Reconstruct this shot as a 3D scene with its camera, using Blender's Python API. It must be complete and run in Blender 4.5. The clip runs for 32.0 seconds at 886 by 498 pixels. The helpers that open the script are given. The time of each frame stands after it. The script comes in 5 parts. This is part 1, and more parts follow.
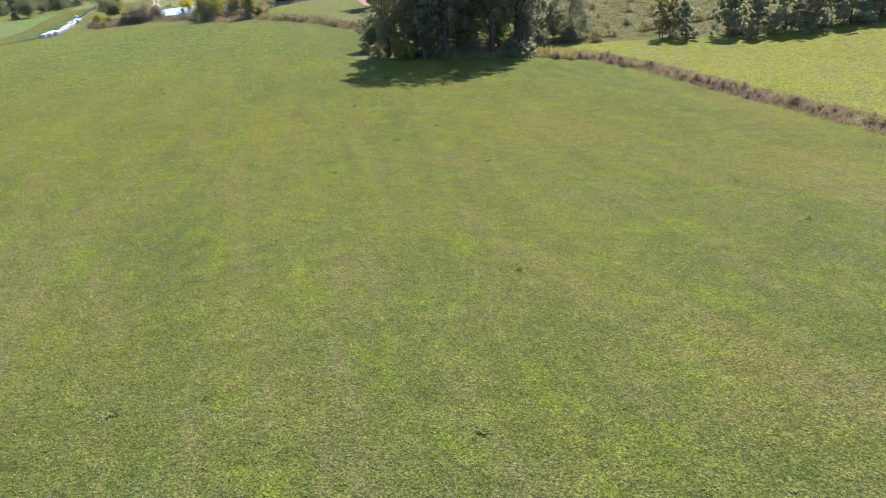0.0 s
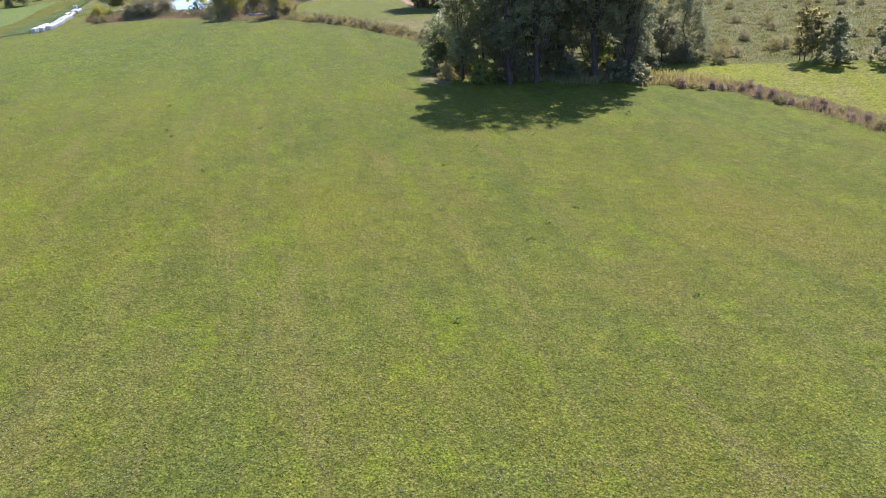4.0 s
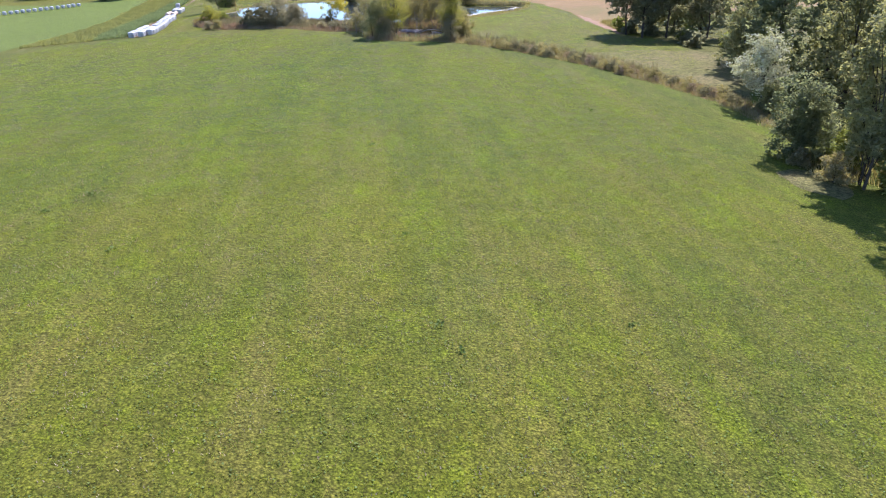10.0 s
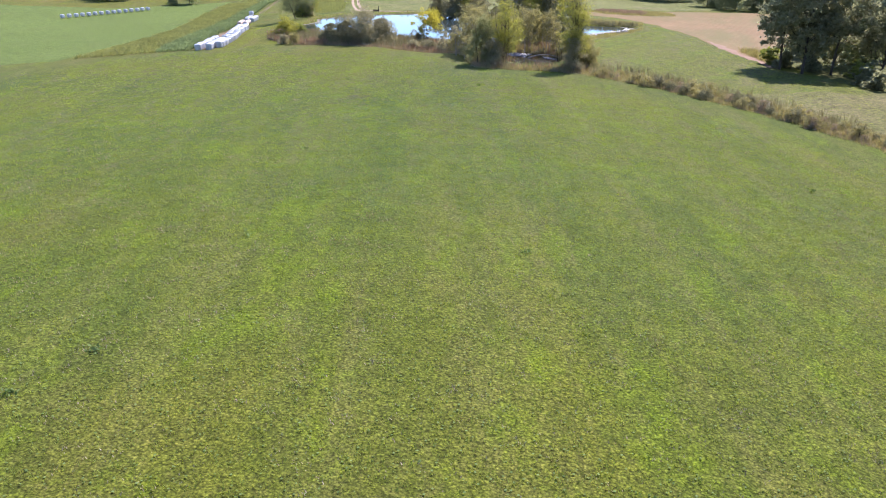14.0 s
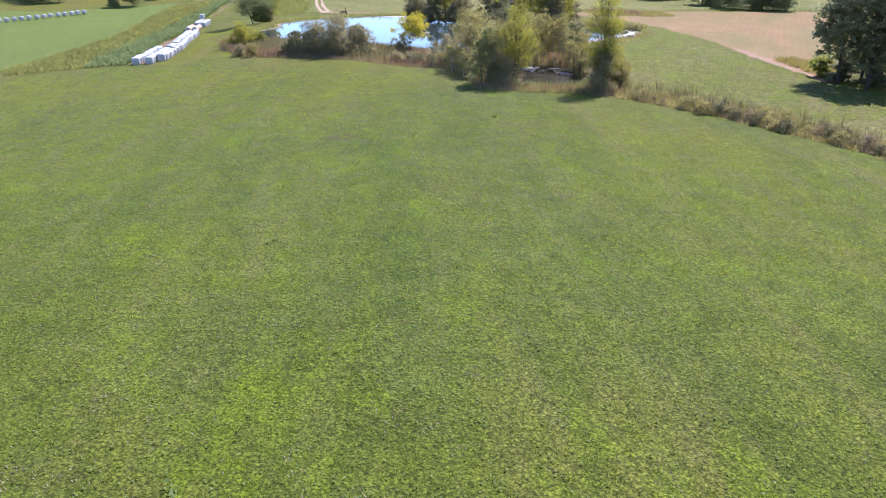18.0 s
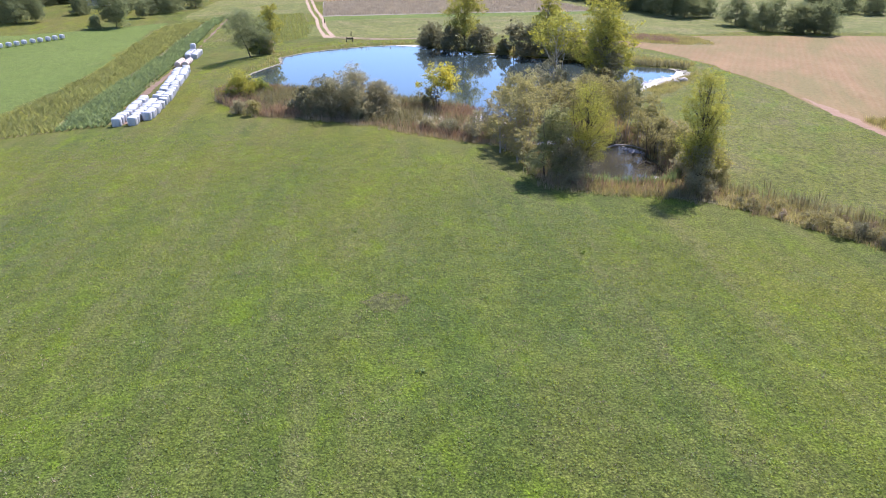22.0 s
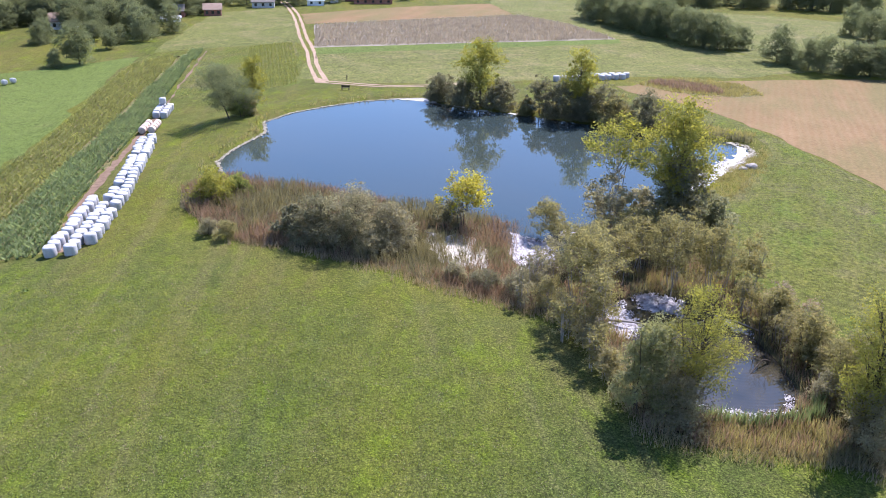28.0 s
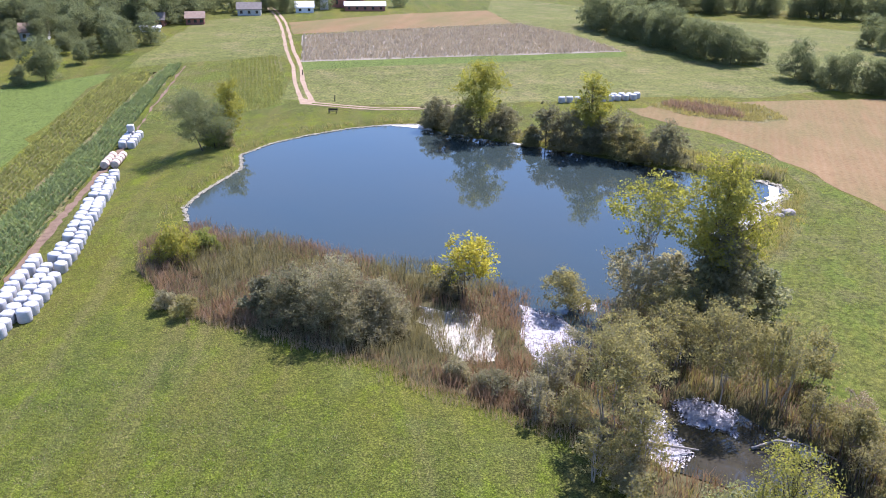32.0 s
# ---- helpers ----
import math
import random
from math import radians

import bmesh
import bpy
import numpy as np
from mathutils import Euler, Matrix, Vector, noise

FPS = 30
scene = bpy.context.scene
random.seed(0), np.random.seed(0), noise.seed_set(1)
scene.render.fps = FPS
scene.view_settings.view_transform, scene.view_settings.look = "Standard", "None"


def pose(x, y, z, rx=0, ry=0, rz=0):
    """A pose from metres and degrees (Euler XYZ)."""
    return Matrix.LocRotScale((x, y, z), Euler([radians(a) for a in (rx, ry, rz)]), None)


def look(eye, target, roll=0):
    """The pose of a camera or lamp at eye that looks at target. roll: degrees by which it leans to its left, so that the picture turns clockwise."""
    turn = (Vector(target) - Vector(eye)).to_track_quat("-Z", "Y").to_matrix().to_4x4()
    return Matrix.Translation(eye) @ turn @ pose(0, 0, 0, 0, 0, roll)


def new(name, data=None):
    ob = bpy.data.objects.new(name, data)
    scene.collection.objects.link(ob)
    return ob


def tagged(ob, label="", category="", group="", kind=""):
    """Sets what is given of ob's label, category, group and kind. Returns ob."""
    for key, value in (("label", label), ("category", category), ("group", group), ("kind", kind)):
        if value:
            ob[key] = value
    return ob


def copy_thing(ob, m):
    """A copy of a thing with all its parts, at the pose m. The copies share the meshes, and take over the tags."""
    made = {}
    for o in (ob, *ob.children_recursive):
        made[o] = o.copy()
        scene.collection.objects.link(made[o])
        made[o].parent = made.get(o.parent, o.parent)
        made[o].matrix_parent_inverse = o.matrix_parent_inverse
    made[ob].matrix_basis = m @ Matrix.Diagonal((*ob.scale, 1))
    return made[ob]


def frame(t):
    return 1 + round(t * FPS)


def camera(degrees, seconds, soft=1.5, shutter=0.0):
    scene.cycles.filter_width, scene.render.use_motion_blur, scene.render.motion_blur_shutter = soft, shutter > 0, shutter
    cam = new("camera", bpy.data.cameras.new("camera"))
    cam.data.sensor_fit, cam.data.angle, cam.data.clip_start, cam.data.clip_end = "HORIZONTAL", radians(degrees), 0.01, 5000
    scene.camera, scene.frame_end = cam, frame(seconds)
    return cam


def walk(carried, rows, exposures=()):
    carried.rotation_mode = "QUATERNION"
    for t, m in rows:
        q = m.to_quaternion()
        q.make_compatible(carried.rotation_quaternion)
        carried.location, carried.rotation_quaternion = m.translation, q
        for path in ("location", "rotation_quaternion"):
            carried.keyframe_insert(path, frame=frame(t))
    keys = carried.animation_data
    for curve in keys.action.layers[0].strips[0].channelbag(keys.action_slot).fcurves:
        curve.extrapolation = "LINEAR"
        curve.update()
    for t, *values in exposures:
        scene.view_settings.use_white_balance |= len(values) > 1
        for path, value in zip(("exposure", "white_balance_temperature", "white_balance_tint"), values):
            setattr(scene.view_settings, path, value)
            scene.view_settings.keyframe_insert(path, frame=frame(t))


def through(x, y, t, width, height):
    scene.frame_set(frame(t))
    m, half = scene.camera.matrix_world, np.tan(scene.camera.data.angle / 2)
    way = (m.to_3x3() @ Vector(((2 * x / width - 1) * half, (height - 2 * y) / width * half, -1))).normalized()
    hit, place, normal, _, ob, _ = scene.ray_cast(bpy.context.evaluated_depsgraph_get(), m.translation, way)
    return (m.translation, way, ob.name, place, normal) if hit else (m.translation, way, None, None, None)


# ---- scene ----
cam = camera(58.73, 32.0, 1.0)
ROWS = [
    (0.0, 0.00, -0.00, 18.63, -1.02, -22.31, 4.82),
    (0.5, -0.27, 3.85, 18.80, -1.13, -22.23, 4.63),
    (1.0, -0.71, 7.75, 18.93, -0.88, -22.19, 4.39),
    (1.5, -1.43, 11.73, 19.02, -0.32, -22.16, 4.16),
    (2.0, -2.56, 15.82, 19.03, -0.04, -22.25, 3.96),
    (2.5, -4.18, 20.04, 18.99, 0.01, -22.39, 3.81),
    (4.5, -12.80, 37.48, 18.65, -0.25, -23.03, 3.46),
    (5.0, -15.38, 41.89, 18.44, -0.37, -23.11, 3.30),
    (5.5, -18.18, 46.28, 18.17, -0.63, -23.10, 3.12),
    (6.0, -20.92, 50.52, 17.89, -0.43, -23.02, 2.89),
    (6.5, -23.48, 54.58, 17.63, 0.03, -22.90, 2.62),
    (7.0, -25.84, 58.46, 17.47, 1.52, -22.73, 2.20),
    (7.5, -27.98, 62.19, 17.41, 3.20, -22.57, 1.80),
    (8.0, -29.85, 65.84, 17.45, 4.38, -22.45, 1.46),
    (8.5, -31.50, 69.31, 17.49, 4.87, -22.33, 1.28),
    (9.0, -32.98, 72.60, 17.50, 5.03, -22.26, 1.21),
    (9.5, -34.40, 75.75, 17.49, 5.42, -22.20, 1.08),
    (10.0, -35.72, 78.78, 17.45, 5.20, -22.09, 1.01),
    (10.5, -36.94, 81.69, 17.39, 4.85, -22.00, 0.94),
    (11.0, -38.15, 84.53, 17.36, 5.36, -21.91, 0.77),
    (11.5, -39.36, 87.31, 17.32, 6.32, -21.82, 0.52),
    (12.0, -40.55, 90.09, 17.27, 7.79, -21.73, 0.28),
    (12.5, -41.72, 92.85, 17.18, 9.37, -21.66, -0.00),
    (13.0, -42.89, 95.55, 17.08, 9.99, -21.60, -0.23),
    (13.5, -44.03, 98.15, 17.00, 10.30, -21.52, -0.33),
    (14.0, -45.09, 100.70, 16.95, 10.03, -21.43, -0.35),
    (14.5, -46.05, 103.31, 16.85, 9.47, -21.47, -0.32),
    (16.5, -49.28, 114.24, 16.13, 7.25, -21.44, -0.10),
    (17.0, -50.35, 116.84, 16.09, 7.27, -21.46, -0.08),
    (17.5, -51.57, 119.35, 16.15, 7.23, -21.58, -0.13),
    (18.0, -52.82, 121.80, 16.39, 7.14, -21.70, -0.18),
    (18.5, -54.05, 124.27, 16.86, 7.05, -21.82, -0.24),
    (19.0, -55.22, 126.73, 17.54, 6.94, -21.91, -0.32),
    (19.5, -56.34, 129.15, 18.34, 6.87, -21.97, -0.35),
    (20.0, -57.41, 131.57, 19.16, 6.78, -22.09, -0.36),
    (20.5, -58.41, 133.98, 19.91, 6.70, -22.17, -0.30),
    (21.0, -59.32, 136.35, 20.59, 6.53, -22.21, -0.27),
    (21.5, -60.10, 138.71, 21.25, 6.45, -22.29, -0.28),
    (22.0, -60.87, 141.07, 21.95, 6.45, -22.32, -0.33),
    (22.5, -61.61, 143.39, 22.64, 6.44, -22.40, -0.38),
    (23.0, -62.33, 145.70, 23.32, 6.44, -22.43, -0.51),
    (23.5, -63.06, 148.03, 23.98, 6.46, -22.48, -0.66),
    (24.0, -63.77, 150.31, 24.62, 6.41, -22.59, -0.75),
    (24.5, -64.44, 152.55, 25.27, 6.17, -22.66, -0.77),
    (25.0, -65.03, 154.74, 25.92, 6.01, -22.74, -0.74),
    (25.5, -65.51, 156.86, 26.55, 5.99, -22.82, -0.73),
    (27.5, -67.10, 164.93, 29.05, 5.88, -23.17, -0.72),
    (28.0, -67.48, 166.87, 29.67, 5.84, -23.25, -0.72),
    (28.5, -67.87, 168.75, 30.27, 5.80, -23.33, -0.71),
    (29.0, -68.22, 170.55, 30.79, 5.75, -23.34, -0.73),
    (29.5, -68.50, 172.32, 31.18, 5.74, -23.36, -0.76),
    (30.0, -68.70, 174.03, 31.38, 5.70, -23.43, -0.78),
    (30.5, -68.86, 175.68, 31.44, 5.66, -23.42, -0.79),
    (31.0, -68.99, 177.27, 31.40, 5.58, -23.44, -0.81),
    (31.5, -69.10, 178.81, 31.31, 5.53, -23.45, -0.81),
    (32.0, -69.18, 180.32, 31.21, 5.45, -23.41, -0.81),
]
# One drone flight over hay meadows towards a farm pond; metres, z up, y ahead.
walk(cam, [(t, pose(x, y, z, 90 + pitch, roll, yaw)) for t, x, y, z, yaw, pitch, roll in ROWS],
     [(0.0, 1.27, 6000, 19.5), (32.0, 1.27, 6000, 19.5)])

# ---- light ----
SUN_AZ, SUN_EL = 61.0, 51.0          # degrees from +x towards +y; height over the horizon
world = bpy.data.worlds.new("sky")
scene.world = world
world.use_nodes = True
wn, wl = world.node_tree.nodes, world.node_tree.links
sky = wn.new("ShaderNodeTexSky")
sky.sky_type = "NISHITA"
sky.sun_disc = False
sky.dust_density, sky.ozone_density = 0.0, 3.0
sky.altitude = 2500
sky.sun_elevation = radians(SUN_EL)
sky.sun_rotation = radians(90 - SUN_AZ)
wl.new(sky.outputs[0], wn["Background"].inputs[0])
wn["Background"].inputs[1].default_value = 0.13
sun_data = bpy.data.lights.new("sun", "SUN")
sun_data.energy, sun_data.angle, sun_data.color = 4.85, radians(0.55), (1.0, 0.935, 0.9)
sun = new("sun", sun_data)
sv = Vector((math.cos(radians(SUN_AZ)) * math.cos(radians(SUN_EL)), math.sin(radians(SUN_AZ)) * math.cos(radians(SUN_EL)), math.sin(radians(SUN_EL))))
sun.matrix_world = look(sv * 300, (0, 0, 0))

# ---- materials ----


def material(name, rough=0.9, metal=0.0, spec=0.3):
    m = bpy.data.materials.new(name)
    m.use_nodes = True
    b = m.node_tree.nodes["Principled BSDF"]
    b.inputs["Roughness"].default_value = rough
    b.inputs["Metallic"].default_value = metal
    b.inputs["Specular IOR Level"].default_value = spec
    return m, m.node_tree.nodes, m.node_tree.links, b


def noise_node(n, l, scale, detail=4.0, rough=0.6, vec=None):
    t = n.new("ShaderNodeTexNoise")
    t.inputs["Scale"].default_value, t.inputs["Detail"].default_value, t.inputs["Roughness"].default_value = scale, detail, rough
    if vec:
        l.new(vec, t.inputs["Vector"])
    return t.outputs["Fac"]


def ramp(n, l, fac, stops):
    r = n.new("ShaderNodeValToRGB")
    e = r.color_ramp.elements
    while len(e) < len(stops):
        e.new(0.5)
    for k, (p, c) in enumerate(stops):
        e[k].position, e[k].color = p, (*c, 1)
    l.new(fac, r.inputs[0])
    return r.outputs[0]


def mix(n, l, fac, a, b, kind="MIX"):
    m = n.new("ShaderNodeMix")
    m.data_type, m.blend_type = "RGBA", kind
    for sock, v in ((m.inputs[0], fac), (m.inputs[6], a), (m.inputs[7], b)):
        if isinstance(v, (int, float)):
            sock.default_value = v
        elif isinstance(v, tuple):
            sock.default_value = (*v, 1)
        else:
            l.new(v, sock)
    return m.outputs[2]


def bump(n, l, b, height, strength, dist=0.05):
    k = n.new("ShaderNodeBump")
    k.inputs["Strength"].default_value, k.inputs["Distance"].default_value = strength, dist
    l.new(height, k.inputs["Height"])
    l.new(k.outputs[0], b.inputs["Normal"])


def place(n, l, scale=(1, 1, 1), turn=0.0):
    """World position, turned about z and then stretched along the turned axes."""
    g = n.new("ShaderNodeNewGeometry")
    p, q = n.new("ShaderNodeMapping"), n.new("ShaderNodeMapping")
    p.inputs["Rotation"].default_value = (0, 0, radians(turn))
    q.inputs["Scale"].default_value = scale
    l.new(g.outputs["Position"], p.inputs["Vector"])
    l.new(p.outputs[0], q.inputs["Vector"])
    return q.outputs[0]


def level_of(n, l, fac, a, b, top=1.0):
    """A grey ramp: 0 below a, top above b."""
    return ramp(n, l, fac, [(a, (0, 0, 0)), (b, (top, top, top))])


def clumps(n, l, scale, vec, warp=0.35):
    """Distance to the middle of rounded, uneven clumps."""
    w = n.new("ShaderNodeTexNoise")
    w.inputs["Scale"].default_value, w.inputs["Detail"].default_value = scale * 1.1, 3
    l.new(vec, w.inputs["Vector"])
    v = n.new("ShaderNodeTexVoronoi")
    v.inputs["Scale"].default_value = scale
    l.new(mix(n, l, warp / scale, vec, w.outputs["Color"], "ADD"), v.inputs["Vector"])
    return v.outputs["Distance"]


MOW = -13.0          # the mower's way, turned from the y axis


def meadow_turf():
    """The big hay meadow: mower swaths and dry streaks, lush and clovery patches, rounded tufts with painted shade
    between.
    """
    m, n, l, b = material("meadow_turf", 0.95, 0, 0.1)
    here = place(n, l)
    col = ramp(n, l, noise_node(n, l, 0.45, 6, 0.7, here), [(0.30, (0.046, 0.0625, 0.0135)), (0.5, (0.0565, 0.0755, 0.016)), (0.72, (0.0751, 0.0935, 0.0191))])
    big = noise_node(n, l, 0.03, 3, 0.55, here)
    col = mix(n, l, level_of(n, l, big, 0.42, 0.66, 0.5), col, (0.0907, 0.0971, 0.0128))
    swath = noise_node(n, l, 1.0, 3, 0.6, place(n, l, (0.17, 0.008, 1), MOW))
    col = mix(n, l, 0.5, col, ramp(n, l, swath, [(0.34, (0.72, 0.84, 0.8)), (0.5, (1, 1, 1)), (0.66, (1.32, 1.22, 1.0))]), "MULTIPLY")
    patch = noise_node(n, l, 0.1, 6, 0.7, place(n, l, (1, 0.55, 1), MOW))
    col = mix(n, l, level_of(n, l, patch, 0.5, 0.7, 0.42), col, (0.0957, 0.0864, 0.0297))
    streak = noise_node(n, l, 1.0, 5, 0.68, place(n, l, (0.42, 0.03, 1), MOW))
    col = mix(n, l, level_of(n, l, streak, 0.5, 0.7, 0.48), col, (0.1063, 0.0992, 0.0439))
    thatch = noise_node(n, l, 1.7, 6, 0.75, here)
    col = mix(n, l, level_of(n, l, thatch, 0.52, 0.72, 0.35), col, (0.1168, 0.0992, 0.051))
    rich = noise_node(n, l, 0.3, 6, 0.75, place(n, l, (1, 0.5, 1), MOW))
    col = mix(n, l, level_of(n, l, rich, 0.52, 0.68, 0.65), col, (0.0864, 0.1275, 0.0057))
    clover = noise_node(n, l, 0.19, 6, 0.72, place(n, l, (1, 0.8, 1), 40))
    col = mix(n, l, level_of(n, l, clover, 0.57, 0.72, 0.4), col, (0.0765, 0.1006, 0.034))
    # the sward turns from yellowish on the rise to cooler green down by the water
    p = n.new("ShaderNodeSeparateXYZ")
    l.new(place(n, l, (1, 1 / 330, 1)), p.inputs[0])
    col = mix(n, l, 1.0, col, ramp(n, l, p.outputs["Y"], [(0.067, (1.0, 1.0, 1.1)), (0.28, (1.07, 1.0, 0.72)), (0.4, (0.98, 1.0, 0.76)), (0.5, (0.91, 0.99, 0.88)), (0.6, (0.94, 0.96, 1.1)), (0.76, (1.18, 1.06, 1.05))]), "MULTIPLY")
    # and it is drier and yellower towards the ditch
    q = n.new("ShaderNodeMath")
    q.operation = "MULTIPLY_ADD"
    l.new(p.outputs["X"], q.inputs[0])
    q.inputs[1].default_value, q.inputs[2].default_value = 1 / 150, 0.8
    col = mix(n, l, 1.0, col, ramp(n, l, q.outputs[0], [(0.36, (1.0, 1.0, 1.0)), (0.68, (1.06, 1.01, 0.88))]), "MULTIPLY")
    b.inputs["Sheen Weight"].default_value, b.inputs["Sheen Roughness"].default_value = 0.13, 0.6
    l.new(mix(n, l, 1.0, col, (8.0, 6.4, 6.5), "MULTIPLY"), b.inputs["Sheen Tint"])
    lump = noise_node(n, l, 0.9, 5, 0.7, here)
    tuft = clumps(n, l, 4.5, here, 0.9)
    small = clumps(n, l, 9.5, here, 0.8)
    fine = noise_node(n, l, 10.0, 4, 0.7, here)
    col = mix(n, l, 0.45, col, ramp(n, l, lump, [(0.32, (0.72, 0.75, 0.72)), (0.5, (1, 1, 1)), (0.7, (1.28, 1.23, 1.13))]), "MULTIPLY")
    # shade in the gaps between large and small tufts, painted into the colour
    col = mix(n, l, 0.5, col, ramp(n, l, tuft, [(0.1, (1.35, 1.32, 1.22)), (0.42, (1.0, 1.0, 1.0)), (0.8, (0.3, 0.36, 0.33))]), "MULTIPLY")
    col = mix(n, l, 0.85, col, ramp(n, l, small, [(0.1, (1.35, 1.33, 1.28)), (0.45, (0.98, 0.98, 0.98)), (0.8, (0.45, 0.47, 0.45))]), "MULTIPLY")
    col = mix(n, l, 0.95, col, ramp(n, l, fine, [(0.36, (0.25, 0.29, 0.27)), (0.64, (1.8, 1.75, 1.65))]), "MULTIPLY")
    l.new(col, b.inputs["Base Color"])
    s = n.new("ShaderNodeMath")
    s.operation = "MULTIPLY_ADD"
    l.new(small, s.inputs[0])
    s.inputs[1].default_value = 0.5
    l.new(tuft, s.inputs[2])
    k = n.new("ShaderNodeBump")
    k.invert = True
    k.inputs["Strength"].default_value, k.inputs["Distance"].default_value = 0.6, 0.07
    l.new(s.outputs[0], k.inputs["Height"])
    l.new(k.outputs[0], b.inputs["Normal"])
    return m


def turf(name, low, mid, high, dry, dry_at=0.62, stripe=0.0, turn=0.0, grain=1.0, sheen=0.3, lush=None):
    """Mown or grazed ground: broad tone patches, mowing bands, dry spots, lush spots and tuft grain with painted gap
    shade.
    """
    m, n, l, b = material(name, 0.95, 0, 0.1)
    here = place(n, l)
    big = noise_node(n, l, 0.035, 3, 0.55, here)
    mid_n = noise_node(n, l, 0.5, 6, 0.7, here)
    col = ramp(n, l, mid_n, [(0.30, low), (0.5, mid), (0.72, high)])
    col = mix(n, l, ramp(n, l, big, [(0.42, (0, 0, 0)), (0.66, (0.55, 0.55, 0.55))]), col, high)
    patch = noise_node(n, l, 0.11, 6, 0.7, here)
    col = mix(n, l, ramp(n, l, patch, [(dry_at - 0.07, (0, 0, 0)), (dry_at + 0.1, (0.7, 0.7, 0.7))]), col, dry)
    if stripe:
        band = noise_node(n, l, 1.0, 3, 0.6, place(n, l, (0.4, 0.02, 1), turn))
        col = mix(n, l, ramp(n, l, band, [(0.4, (0, 0, 0)), (0.62, (stripe, stripe, stripe))]), col, dry)
    if lush:
        rich = noise_node(n, l, 0.22, 6, 0.75, place(n, l, (1, 0.5, 1), turn))
        col = mix(n, l, level_of(n, l, rich, 0.5, 0.64, 0.8), col, lush)
    b.inputs["Sheen Weight"].default_value, b.inputs["Sheen Roughness"].default_value = sheen * 0.2, 0.6
    l.new(mix(n, l, 1.0, col, (5.5, 5.0, 5.0), "MULTIPLY"), b.inputs["Sheen Tint"])
    lump = noise_node(n, l, 0.8 * grain, 6, 0.75, here)
    tuft = clumps(n, l, 2.6 * grain, here, 0.6)
    fine = noise_node(n, l, 9.0 * grain, 4, 0.7, here)
    col = mix(n, l, 0.7, col, ramp(n, l, lump, [(0.34, (0.62, 0.65, 0.62)), (0.5, (1, 1, 1)), (0.68, (1.35, 1.28, 1.15))]), "MULTIPLY")
    # tuft tops lightened and gaps darkened in colour, standing for clump shading
    col = mix(n, l, 0.8, col, ramp(n, l, tuft, [(0.1, (1.4, 1.36, 1.25)), (0.42, (1.0, 1.0, 1.0)), (0.8, (0.4, 0.44, 0.4))]), "MULTIPLY")
    col = mix(n, l, 0.8, col, ramp(n, l, fine, [(0.34, (0.45, 0.45, 0.45)), (0.66, (1.5, 1.5, 1.45))]), "MULTIPLY")
    l.new(col, b.inputs["Base Color"])
    bump(n, l, b, fine, 0.7, 0.16)
    return m


def leafy(name, a, c, glow=0.35, rough=0.6, through=(1.25, 1.2, 0.55)):
    """Leaves: each leaf its own tone, light shining through."""
    m, n, l, b = material(name, max(rough, 0.7), 0, 0.12)
    g = n.new("ShaderNodeNewGeometry")
    tone = [[p + (q - p) * k for p, q in zip(a, c)] for k in (0.2, 0.8)]
    col = mix(n, l, g.outputs["Random Per Island"], tuple(tone[0]), tuple(tone[1]))
    big = noise_node(n, l, 0.35, 3, 0.6, place(n, l))
    col = mix(n, l, 0.6, col, ramp(n, l, big, [(0.3, (0.62, 0.62, 0.62)), (0.7, (1.3, 1.28, 1.15))]), "MULTIPLY")
    l.new(col, b.inputs["Base Color"])
    t = n.new("ShaderNodeBsdfTranslucent")
    l.new(mix(n, l, 1.0, col, through, "MULTIPLY"), t.inputs[0])
    x = n.new("ShaderNodeMixShader")
    x.inputs[0].default_value = glow
    l.new(b.outputs[0], x.inputs[1])
    l.new(t.outputs[0], x.inputs[2])
    l.new(x.outputs[0], n["Material Output"].inputs[0])
    return m


def plain(name, a, c, scale=2.0, rough=0.8, bumpy=0.3, dist=0.02, spec=0.3, metal=0.0):
    m, n, l, b = material(name, rough, metal, spec)
    here = place(n, l)
    f = noise_node(n, l, scale, 6, 0.65, here)
    f2 = noise_node(n, l, scale * 9, 4, 0.65, here)
    col = ramp(n, l, f, [(0.3, a), (0.7, c)])
    col = mix(n, l, 0.5, col, ramp(n, l, f2, [(0.3, (0.7, 0.7, 0.7)), (0.7, (1.2, 1.2, 1.2))]), "MULTIPLY")
    l.new(col, b.inputs["Base Color"])
    if bumpy:
        bump(n, l, b, f2, bumpy, dist)
    return m


